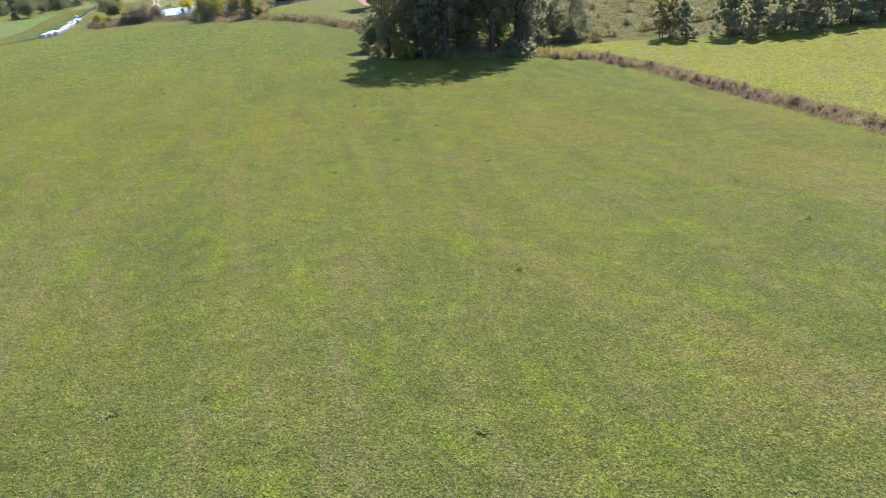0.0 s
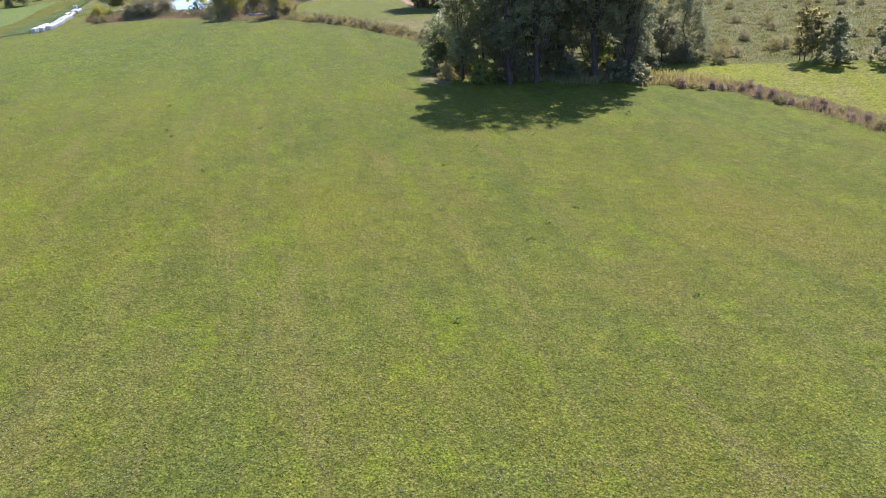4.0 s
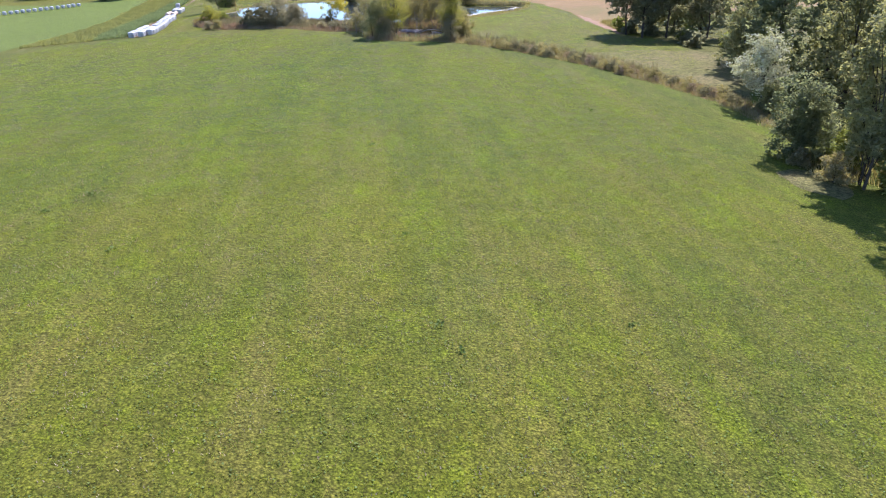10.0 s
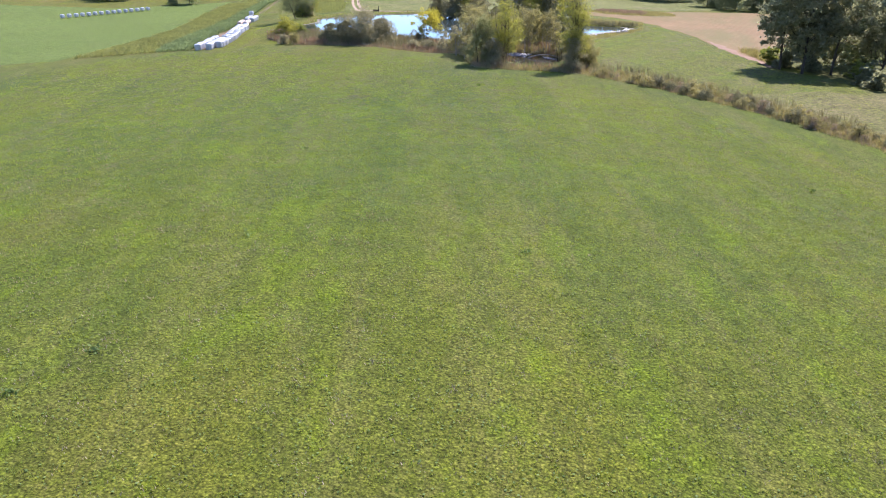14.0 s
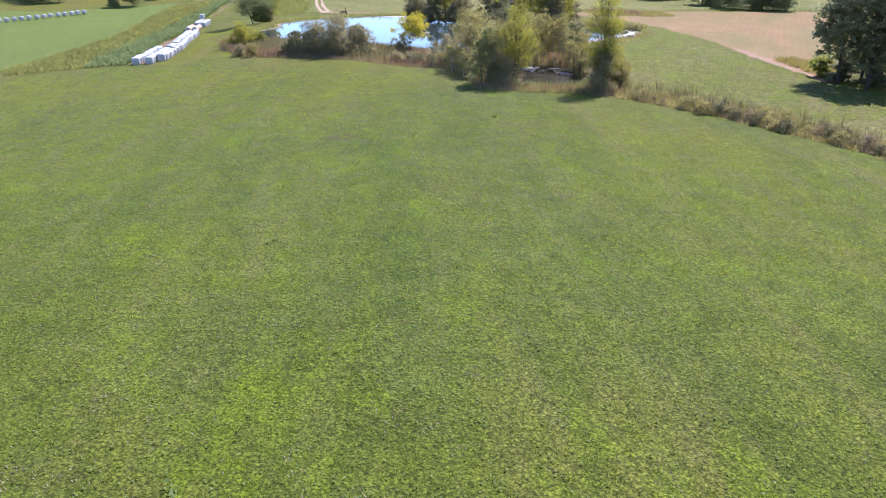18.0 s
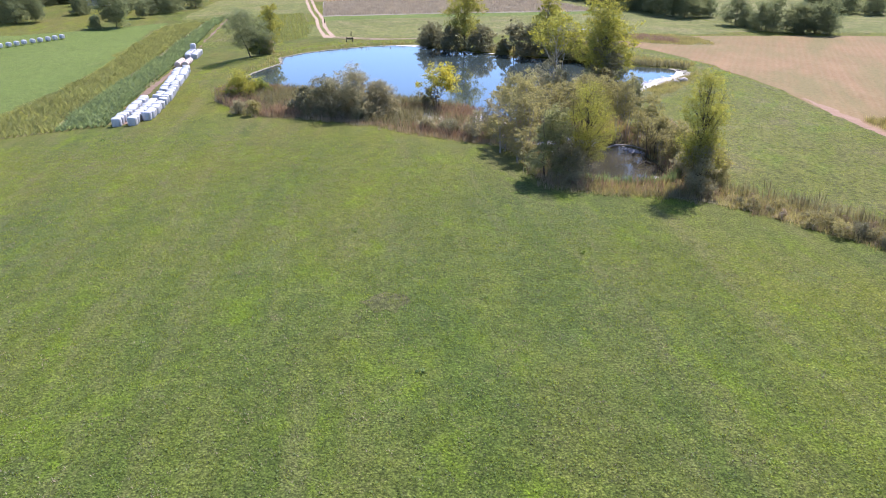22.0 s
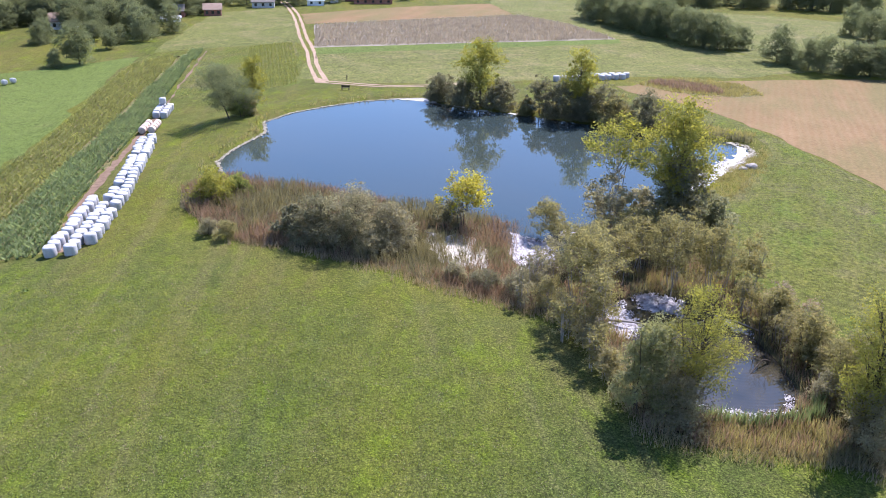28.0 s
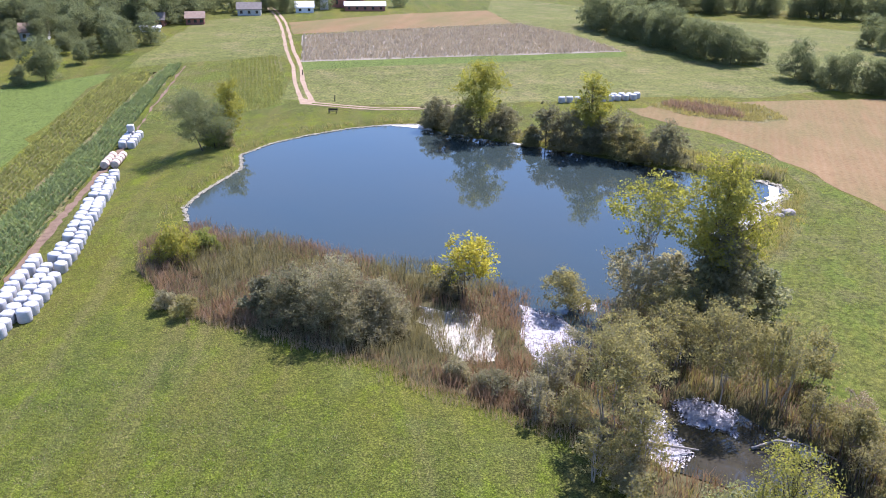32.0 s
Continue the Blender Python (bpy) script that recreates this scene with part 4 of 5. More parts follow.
for k, (x, y, h, w, m) in enumerate(BANK):
    make_tree("bank_bush", x, y, h, w, m, "dull dark bush overhanging the water" if m != M_WILLOW else "olive bush on the pond bank", 110 + k, 0.01, 8500, 0.15, 10)
make_tree("poplar_tree", -52.2, 240.2, 14.6, 8.6, M_POPLAR, "tall yellow-green cottonwood beside the pond", 121, 0.3, 12500, 0.14, 24, openness=0.4, loose=1.1)
make_tree("poplar_tree", -51.8, 238.8, 9.0, 6.6, M_PURPLE, "dull dark lower growth under the cottonwood", 122, 0.02, 11000, 0.15, 13, openness=0.3)
make_tree("bank_bush", -53.4, 237.6, 6.4, 5.4, M_OAK, "dark dense bush under the cottonwood", 116, 0.01, 7000, 0.15, 11)
make_tree("bank_bush", -48.6, 239.6, 5, 4.6, M_OAK, "dark bush at the cottonwood's foot", 119, 0.01, 4000, 0.16, 9)
make_tree("bank_bush", -54.6, 244.4, 4.4, 4.6, M_GREYBUSH, "grey bush hiding the pond bank", 118, 0.01, 4000, 0.15, 9)
make_tree("birch_tree", -58, 240, 12.8, 7.4, M_POPLAR, "sparse tree with pale limbs and yellow-green top", 123, 0.62, 2600, 0.15, 11, M_BARK_PALE, stems=3, loose=1.25)
make_tree("willow_tree", -58.6, 239.2, 8.2, 6.4, M_GREYBUSH, "dense grey willow at the water's edge", 124, 0.05, 6000, 0.14, 11, M_BARK_PALE, stems=3)
make_tree("willow_tree", -63.2, 241, 5.2, 5, M_WILLOW, "low willow leaning over the water", 125, 0.2, 3000, 0.13, 9, lean=(-1.4, 0), stems=3)
make_tree("willow_shrub_bush", -72.4, 241.6, 6.2, 6, M_YELLOW, "bright yellow young willow in the reeds", 126, 0.38, 2600, 0.15, 14, stems=4, loose=1.25)
make_tree("grey_bush", -74.2, 242.2, 2.8, 3.6, M_PURPLE, "dull low bush below the yellow willow", 127, 0.02, 1800, 0.14, 6)
make_tree("dogwood_bush", -79, 234.4, 4.2, 5.8, M_GREYBUSH, "wide rounded grey-green bush in the marsh", 128, 0.01, 11000, 0.12, 13)
make_tree("dogwood_bush", -82.2, 234.6, 5.8, 7.6, M_GREYBUSH, "wide rounded grey-green bush in the marsh", 117, 0.01, 12000, 0.12, 15)
make_tree("dogwood_bush", -85.8, 235.6, 4.5, 6, M_PURPLE, "wide rounded dull brownish bush in the marsh", 129, 0.01, 11000, 0.12, 13)
make_tree("dogwood_bush", -89, 236.6, 3.6, 4, M_PURPLE, "dull brownish bush in the marsh", 130, 0.01, 4500, 0.15, 8)
make_tree("willow_bush", -101.2, 246.8, 3.8, 5.2, M_POPLAR, "yellow-green bush on the pond bank", 131, 0.01, 5000, 0.13, 9)
make_tree("willow_bush", -99, 249, 2.2, 3, M_GREEN, "small green bush on the pond bank", 132, 0.01, 2500, 0.13, 7)
make_tree("small_bush", -97.9, 237.3, 2, 2.2, M_GREYBUSH, "small grey-green bush at the meadow edge", 133, 0.01, 2200, 0.1, 6)
make_tree("small_bush", -95.6, 236.2, 2.1, 2.4, M_WILLOW, "small olive bush at the meadow edge", 134, 0.01, 2200, 0.1, 6)
CLUSTER = [(-61.8, 222.8, 7.8, 7.2, M_WILLOW, 0.4, 7500), (-61.2, 217.6, 6.4, 5, M_WILLOW, 0.2, 3600), (-58.8, 227.4, 5.6, 4.4, M_WILLOW, 0.34, 2600), (-54, 227.6, 7.4, 7.4, M_WILLOW, 0.3, 8500), (-50.8, 227, 6.4, 5.4, M_WILLOW, 0.25, 4500), (-57, 235.6, 5.4, 5.2, M_WILLOW, 0.3, 3600),
           (-54.2, 236.2, 5, 4.4, M_WILLOW, 0.25, 3000), (-56.6, 231.5, 5.8, 5, M_WILLOW, 0.3, 3600), (-49, 223.8, 4, 3.4, M_WILLOW, 0.15, 2000),
           (-65.6, 226.5, 4.6, 3, M_GREYBUSH, 0.2, 1300), (-64.2, 229, 5, 3.2, M_GREYBUSH, 0.2, 1500), (-66.6, 223.6, 3.6, 2.6, M_GREYBUSH, 0.15, 1200), (-63.4, 217.4, 4, 2.8, M_WILLOW, 0.12, 1500), (-61.6, 213.6, 3.6, 2.6, M_WILLOW, 0.1, 1500),
           (-60.6, 231.5, 5.2, 4.2, M_WILLOW, 0.25, 3000), (-47.4, 229.5, 4.4, 4, M_WILLOW, 0.1, 3000)]
for k, (x, y, h, w, m, b, n) in enumerate(CLUSTER):
    make_tree("willow_tree", x, y, h, w, m, "spreading olive willow with bare grey stems" if m == M_WILLOW else "thin greyish sapling in the marsh", 140 + k, b, int(n * 0.72), 0.12, 11, M_DEAD, stems=5, openness=0.5)
make_tree("poplar_tree", -55.8, 209.6, 9.8, 5.6, M_POPLAR, "sparse yellow-green cottonwood at the meadow corner", 160, 0.16, 6500, 0.095, 26, M_BARK, openness=0.3, stems=3, slim=0.8, loose=1.4)
make_tree("willow_tree", -58.9, 209.2, 7.0, 4.4, M_OLIVE, "dense grey-green willow at the meadow corner", 161, 0.04, 8500, 0.12, 10, stems=3)
make_tree("low_bush", -57.2, 208.6, 3.8, 5, M_GREYBUSH, "dark low growth under the cottonwood", 162, 0.01, 7000, 0.12, 10)
make_tree("poplar_tree", -46.4, 207.4, 11.2, 5.0, M_POPLAR, "narrow yellow-green poplar on the ditch bank", 163, 0.13, 7200, 0.11, 26, M_BARK, openness=0.25, slim=0.7, loose=1.5)
for k, (x, y, h, w) in enumerate([(-69.6, 226.6, 2.6, 3.2), (-67, 225.6, 3.2, 3.2), (-64.6, 223, 3.6, 3.4), (-62.8, 220, 3.4, 3.2), (-61.8, 216.4, 3.6, 3), (-60.8, 212.6, 3, 2.8), (-66, 228.4, 4.2, 3), (-72.4, 228.4, 2.2, 2.6)]):
    make_tree("marsh_shrub", x, y, h * 0.78, w * 0.9, (M_PURPLE, M_GREYBUSH, M_WEED)[k % 3], "twiggy dull shrub on the marsh edge", 400 + k, 0.05, 1700, 0.11, 9, M_DEAD, stems=6, loose=1.3)
make_tree("low_bush", -46.4, 206.6, 4.6, 3.8, M_GREYBUSH, "dull dark undergrowth at the poplar's foot", 164, 0.01, 4200, 0.11, 8)
for k, (x, y, h, w) in enumerate([(-46.6, 217.2, 4.2, 4), (-45.2, 213.2, 4.6, 4.2), (-47.4, 221.6, 3.4, 3.6), (-44.8, 209.6, 3.8, 3.4)]):
    make_tree("willow_bush", x, y, h, w, M_WILLOW, "olive willow shrub beside the pool", 420 + k, 0.02, 5200, 0.12, 9, stems=4, loose=1.2)
for k, (x, y, h, w) in enumerate([(-47.6, 219.4, 3, 3.2), (-45.4, 221.5, 2.8, 3.4), (-44.6, 211.5, 2.6, 3), (-46.2, 225, 2.6, 3)]):
    make_tree("low_bush", x, y, h, w, M_DRYGRASS if k % 2 else M_WEED, "pale dry tangled brush beside the pool", 170 + k, 0.1, 1100, 0.09, 8, M_DEAD, stems=5)
make_tree("low_bush", -47, 212, 2.6, 3.0, M_GREYBUSH, "grey-green tangled bush beside the pool", 165, 0.06, 1500, 0.1, 8, M_DEAD, stems=4)
make_tree("low_bush", -45.5, 215.5, 2.8, 3.6, M_WEED, "olive tangle beside the pool", 166, 0.06, 1500, 0.1, 8, stems=4)
make_tree("dead_tree", -48.8, 219.6, 4.6, 3.2, M_WILLOW, "leafless grey dead tree by the pool", 167, 0.3, 180, 0.08, 7, M_BARK, stems=2)

# ---- far trees ----
far = [make_tree("hedgerow_tree", -47.8, 422, 9.5, 9, M_FAR, "dark broadleaf tree in a far hedgerow", 200, 0.01, 8200, 0.17, 17, openness=0.35, loose=1.3),
       make_tree("hedgerow_tree", -40.3, 403, 9, 9, M_FAR, "dark broadleaf tree in a far hedgerow", 201, 0.01, 8200, 0.17, 17, openness=0.35, loose=1.3),
       make_tree("hedgerow_tree", -161.5, 328, 9.2, 9, M_FAR, "round dark tree on the far lawn", 202, 0.08, 8200, 0.17, 17, openness=0.35, loose=1.3)]
FAR = [(-46, 417, 9), (-41, 407, 8.5), (-38.5, 400, 8), (-33, 389.5, 8), (-30, 385, 8), (-27, 379, 8.5), (-23, 371.5, 8), (-8.5, 352, 5), (-6, 346, 6), (2.5, 342, 7), (8, 341.5, 7), (-44, 412, 9), (-37, 397, 9), (-34, 392, 8.5), (-31.5, 387, 9), (-28.5, 383, 8.5), (-25, 374.5, 8.5), (-20.5, 368.5, 8), (-17, 371, 6), (-13.6, 371.5, 5.5), (-10.2, 355, 8), (-4, 343.5, 7.5), (0.5, 342, 6), (5, 341, 7), (-7, 349, 3.5), (-42, 426, 9), (-37, 412, 9), (-32, 402, 9)]
for k, (x, y, h) in enumerate(FAR):
    put_copy(far[k % 2], x, y, 47 * k, h / 8.2)
rs = random.Random(5)
for k in range(26):
    x = -44 + 90 * (k / 25) + rs.uniform(-2, 2)
    y = 462 - 14 * max(0.0, (x - 5) / 40) + rs.uniform(-3, 3) + 7 * (k % 2)
    put_copy(far[k % 2], x, y, rs.uniform(0, 360), rs.uniform(1.0, 1.3))
for x, y in [(24, 392), (28, 388), (31, 396), (35, 385), (22, 400), (38, 394)]:
    put_copy(far[1], x, y, rs.uniform(0, 360), 0.95)
WESTTREES = [(-187, 327.5, 8), (-191.5, 331, 9), (-184, 331, 6.5), (-196, 337, 10), (-181.5, 347, 5.5), (-163, 345, 5), (-160.5, 356, 6.5), (-192.5, 366.5, 5.5), (-184.5, 365, 6), (-164.5, 352, 5), (-162, 363, 8), (-166, 366, 8), (-159, 370, 7.5), (-170, 370, 8.5), (-171.7, 354, 5.5), (-182, 350, 5.5), (-164.3, 323.5, 4), (-168, 330, 3), (-175, 362, 7), (-178, 372, 8), (-184, 380, 9), (-190, 390, 10), (-180, 392, 10), (-172, 392, 9),
             (-196, 378, 9), (-202, 372, 9), (-200, 395, 10), (-176, 405, 10), (-187, 408, 11), (-165, 412, 9), (-160, 432, 9), (-150, 436, 9), (-146, 440, 8), (-143, 434, 7), (-134, 446, 9), (-198, 412, 10), (-210, 400, 10), (-206, 360, 8), (-155, 450, 9), (-170, 440, 10), (-180, 430, 10), (-125, 452, 7), (-110, 458, 6)]
rv = random.Random(21)
for k in range(36):
    WESTTREES.append((rv.uniform(-215, -168), rv.uniform(366, 440), rv.uniform(8, 12)))
for k, (x, y, h) in enumerate(WESTTREES):
    if min(math.hypot(x - a, y - b) for a, b in ((-189, 372), (-169, 396), (-161, 402), (-166, 386))) < 4.5:
        continue
    put_copy(far[k % 3], x, y, 61 * k, h / 9.2)

# ---- reeds, weeds and crops ----
SCUM = [[(-76.5, 238.5), (-74.5, 233), (-71, 230.5), (-69.5, 232), (-70, 236), (-72.5, 239.5)],
        [(-67.6, 241.5), (-64.3, 239.8), (-63, 235), (-64.6, 229), (-66.5, 229.5), (-67.8, 235)],
        [(-61.6, 223.8), (-58.2, 226), (-57, 221), (-59.8, 217.4)],
        [(-58, 229), (-53, 226.4), (-54, 223), (-57.4, 224.4)],
        [(-51.6, 224.6), (-49, 222.8), (-49, 220.6), (-50.6, 221.4)],
        [(-63.4, 242.4), (-61.4, 242.6), (-61.2, 241), (-63, 240.8)],
        [(-55.4, 211.4), (-52, 210.9), (-49.6, 211.4), (-49.2, 213.2), (-48.4, 213), (-48.8, 210.6), (-52, 209.9), (-55.2, 210.4)]]
deep = lambda p: (polygon_distance(p[:, 0], p[:, 1], POOL) > 0.3)
reeds = scatter(MARSH, 0.55, 11, lambda p: deep(p) & (p[:, 0] < -66) & (polygon_distance(p[:, 0], p[:, 1], SCUM[0]) + np.random.default_rng(2).exponential(6, len(p)) > 0) & (polygon_distance(p[:, 0], p[:, 1], SCUM[1]) > -0.2))
reed_kind = np.sin(reeds[:, 0] * 0.35) + np.sin(reeds[:, 1] * 0.5 + 1) + np.random.default_rng(3).normal(0, 0.7, len(reeds))
blades("brown_reeds", reeds[reed_kind > 0.1], 0.6, 1.25, 0.019, 20, 0.3, M_REED, "brown reeds standing in the marsh", "reeds", 12)
blades("cattails", reeds[reed_kind <= 0.1], 0.6, 1.3, 0.019, 20, 0.3, M_CATTAIL, "olive cattails standing in the marsh", "reeds", 13)
edge_weeds = scatter(MARSH, 0.6, 14, lambda p: deep(p) & (p[:, 0] >= -66))
wk = np.random.default_rng(8).random(len(edge_weeds))
blades("marsh_weeds", edge_weeds[wk < 0.5], 0.4, 1.05, 0.022, 18, 0.3, M_WEED, "pale weeds round the pool and ditch head", "weeds", 15)
blades("marsh_brown_weeds", edge_weeds[wk >= 0.5], 0.5, 1.3, 0.022, 18, 0.3, M_REED, "brown seeding weeds under the willows", "weeds", 29)
bank = scatter(strip(DITCH, 5.5), 0.45, 16)
kind = np.random.default_rng(4).random(len(bank))
blades("ditch_weeds", bank[kind < 0.6], 0.2, 0.6, 0.02, 18, 0.25, M_WEED, "olive weeds along the ditch", "weeds", 17)
blades("ditch_dry_grass", bank[kind >= 0.6], 0.2, 0.6, 0.018, 17, 0.25, M_DRYGRASS, "dry tawny grass along the ditch", "grass", 18)
bank2 = scatter(strip(DITCH_EAST, 5.0), 0.5, 19)
blades("ditch_dry_grass_east", bank2, 0.25, 0.65, 0.03, 11, 0.3, M_DRYGRASS, "tall dry tawny grass in the east ditch", "grass", 20)
CORN = [(-112.4, 231.8), (-116.8, 244.5), (-120.6, 258), (-124.8, 275.5), (-128.7, 293), (-132.8, 308), (-141.8, 347.5), (-144.3, 346), (-137.5, 310), (-131, 281), (-126.5, 259), (-121.8, 240), (-118, 229)]
blades("corn", crop_rows(CORN, 104, 0.75, 0.26, 21, 0.05), 0.4, 0.75, 0.07, 8, 0.07, M_CORN, "dark green standing corn in rows", "corn", 22, 0.8)
RIPE = [(-118.3, 228.8), (-122.1, 240), (-126.8, 259), (-131.3, 281), (-137.8, 310), (-143.2, 337), (-146.5, 339), (-150, 330), (-148.4, 320), (-144.6, 302), (-139.6, 285), (-133.6, 257), (-129.4, 227), (-128.6, 221), (-124, 224.6)]
blades("ripening_corn", crop_rows(RIPE, 104, 0.75, 0.36, 23, 0.06), 0.3, 0.7, 0.07, 8, 0.1, M_CORN_RIPE, "yellowing corn in rows", "corn", 24, 0.7)
PLOT = [(-120.6, 311.5), (-115, 310), (-110.5, 316), (-116.5, 338), (-124.5, 360.5), (-132.4, 353.2)]
blades("plot_crop", crop_rows(PLOT, 108, 0.8, 0.3, 25, 0.12), 0.2, 0.42, 0.06, 7, 0.14, M_CORN_RIPE, "low yellow-green crop in rows", "crop", 26, 0.4)
LOW = [(-129.4, 302.2), (-133, 318), (-136.6, 332.5), (-138.6, 342), (-133.2, 352), (-126.2, 332), (-121.8, 311), (-122.4, 307), (-125, 303.8)]
blades("low_crop_plants", crop_rows(LOW, 104, 0.9, 0.5, 30, 0.2), 0.1, 0.26, 0.06, 6, 0.2, M_CORN_RIPE, "low yellow-green crop beside the path", "crop", 33, 0.5)
DRY = [(-117, 354.5), (-97, 360.5), (-71.5, 369.5), (-44, 380.5), (-55, 404.5), (-69, 421.5), (-103, 402.5), (-125.5, 388.5)]
blades("dry_crop", crop_rows(DRY, 18, 0.9, 0.5, 27), 0.5, 0.85, 0.09, 5, 0.14, M_CORN_DRY, "dry brown corn in rows", "corn", 28, 0.3)

# ---- wrapped bales ----


def bale_mesh(name, mat, power=2.6, radius=0.58, height=1.05):
    """A film-wrapped bale on its flat end: squarish round, soft edges, a slightly sunk top."""
    ring, v, f = 20, [], []
    prof = [(0.86, 0.0), (0.97, 0.05), (1.0, 0.2), (1.015, 0.5), (1.0, 0.82), (0.95, 0.94), (0.82, 1.0), (0.4, 0.985)]
    for r, h in prof:
        for k in range(ring):
            a = 2 * math.pi * k / ring
            c, s = math.cos(a), math.sin(a)
            m = (abs(c) ** power + abs(s) ** power) ** (-1 / power) * radius * r
            v.append((c * m, s * m, h * height + 0.012 * math.sin(7 * a + 9 * h)))
    for j in range(len(prof) - 1):
        for k in range(ring):
            t = (k + 1) % ring
            f.append((j * ring + k, j * ring + t, (j + 1) * ring + t, (j + 1) * ring + k))
    f.append(tuple(range((len(prof) - 1) * ring, len(prof) * ring)))
    f.append(tuple(range(ring - 1, -1, -1)))
    me = bpy.data.meshes.new(name)
    me.from_pydata(v, [], f)
    me.materials.append(mat)
    me.polygons.foreach_set("use_smooth", [True] * len(me.polygons))
    me.update()
    return me


BALE = bale_mesh("wrapped_bale", M_FILM)
BROWN_BALE = bale_mesh("old_bale", M_STRAW, 2.0, 0.54, 1.05)
rb = random.Random(9)


def put_bale(x, y, turn, level=0.0, mesh=None, label="white film-wrapped hay bale in a long row", lying=False):
    ob = new("wrapped_bale" if mesh is None else "old_bale", mesh or BALE)
    z = ground_at(x, y) - 0.02 + level
    ob.matrix_world = pose(x, y, z, rb.uniform(-5, 5), rb.uniform(-5, 5), turn) if not lying else pose(x, y, z + 0.64, 90, 0, turn) @ pose(0, 0, -0.6)
    ob.scale = [rb.uniform(0.94, 1.06)] * 3
    return tagged(ob, label, "hay bale", "wrapped bales")


ROW0, ROW1 = Vector((-108.8, 231.2)), Vector((-121.8, 275.5))
along = (ROW1 - ROW0).normalized()
across = Vector((along.y, -along.x))
for lane, (first, last) in enumerate(((3, 36), (1, 36), (0, 14))):
    for k in range(first, last):
        if rb.random() < 0.05:
            continue
        p = ROW0 + along * (k * 1.28 + rb.uniform(-0.12, 0.12)) + across * (1.1 - 1.27 * lane - 0.5 * (lane == 2) + rb.uniform(-0.12, 0.12) + 0.8 * math.sin(k * 0.09) - 0.5)
        put_bale(p.x, p.y, 14 + rb.uniform(-28, 28))
for k in range(4):
    for s in (0, 1):
        put_bale(-124.2 + 1.35 * s - 0.27 * k, 278.2 + 1.28 * k + 0.3 * s, 14, 0, BROWN_BALE, "weathered brownish old hay bale lying down", True)
for k in range(5):
    for s in (0, 1):
        put_bale(-126.6 + 1.4 * s - 0.33 * k, 288.2 + 1.36 * k, 14 + rb.uniform(-8, 8), 0, None, "white film-wrapped hay bale in a short stack")
put_bale(-127.4, 293, 10, 1.2, None, "white film-wrapped hay bale on top of a stack")
for k in range(10):
    put_bale(-53.5 + 1.45 * k * 0.5 + 0.2 * rb.random(), 324 + 0.3 * k + (k % 2) * 1.4, 20 + rb.uniform(-20, 20), 0, None, "white film-wrapped hay bale far across the pond")
for k in range(4):
    put_bale(-60.8 + 1.4 * k, 321.5 + 0.35 * k, 20, 0, None, "white film-wrapped hay bale far across the pond")

# ---- village and farm ----


def house(name, x, y, turn, w, d, h, roof_h, wallmat, roofmat, label, rows=1, cols=3, over=0.35):
    root = new(name)
    root.location, root.rotation_euler = (x, y, ground_at(x, y) - 0.05), (0, 0, radians(turn))
    v = [(-w / 2, -d / 2, 0), (w / 2, -d / 2, 0), (w / 2, d / 2, 0), (-w / 2, d / 2, 0), (-w / 2, -d / 2, h), (w / 2, -d / 2, h), (w / 2, d / 2, h), (-w / 2, d / 2, h), (-w / 2, 0, h + roof_h), (w / 2, 0, h + roof_h)]
    wall = solid("wall", v, [(0, 1, 5, 4), (1, 2, 6, 9, 5), (2, 3, 7, 6), (3, 0, 4, 8, 7), (3, 2, 1, 0)], wallmat, root)
    k = roof_h / (d / 2)
    e, t = over, 0.18
    x0, x1, y0, ze, zr = -w / 2 - e, w / 2 + e, d / 2 + e, h - k * e, h + roof_h
    rv = [(x0, -y0, ze + 0.03), (x1, -y0, ze + 0.03), (x1, 0, zr + 0.03), (x0, 0, zr + 0.03), (x1, y0, ze + 0.03), (x0, y0, ze + 0.03)]
    rv += [(a, b, c + t) for a, b, c in rv]
    solid("roof", rv, [(6, 7, 8, 9), (9, 8, 10, 11), (1, 0, 3, 2), (2, 3, 5, 4), (0, 1, 7, 6), (4, 5, 11, 10), (1, 2, 8, 7), (2, 4, 10, 8), (3, 0, 6, 9), (5, 3, 9, 11)], roofmat, root)
    for r in range(rows):
        for c in range(cols):
            cx, cz = -w / 2 + w * (c + 0.5) / cols, h * 0.32
            for yy, s in ((-d / 2, -1), (d / 2, 1)):
                o = yy + s * 0.03
                win = solid("window", [(cx - 0.4, yy, cz), (cx + 0.4, yy, cz), (cx + 0.4, yy, cz + 0.45 * h), (cx - 0.4, yy, cz + 0.45 * h), (cx - 0.36, o, cz + 0.04), (cx + 0.36, o, cz + 0.04), (cx + 0.36, o, cz + 0.45 * h - 0.04), (cx - 0.36, o, cz + 0.45 * h - 0.04)],
                            [(0, 1, 5, 4), (1, 2, 6, 5), (2, 3, 7, 6), (3, 0, 4, 7), (4, 5, 6, 7)], M_PANE, wall)
    tagged(root, label, "house" if "house" in name else "barn", "village buildings")
    return root


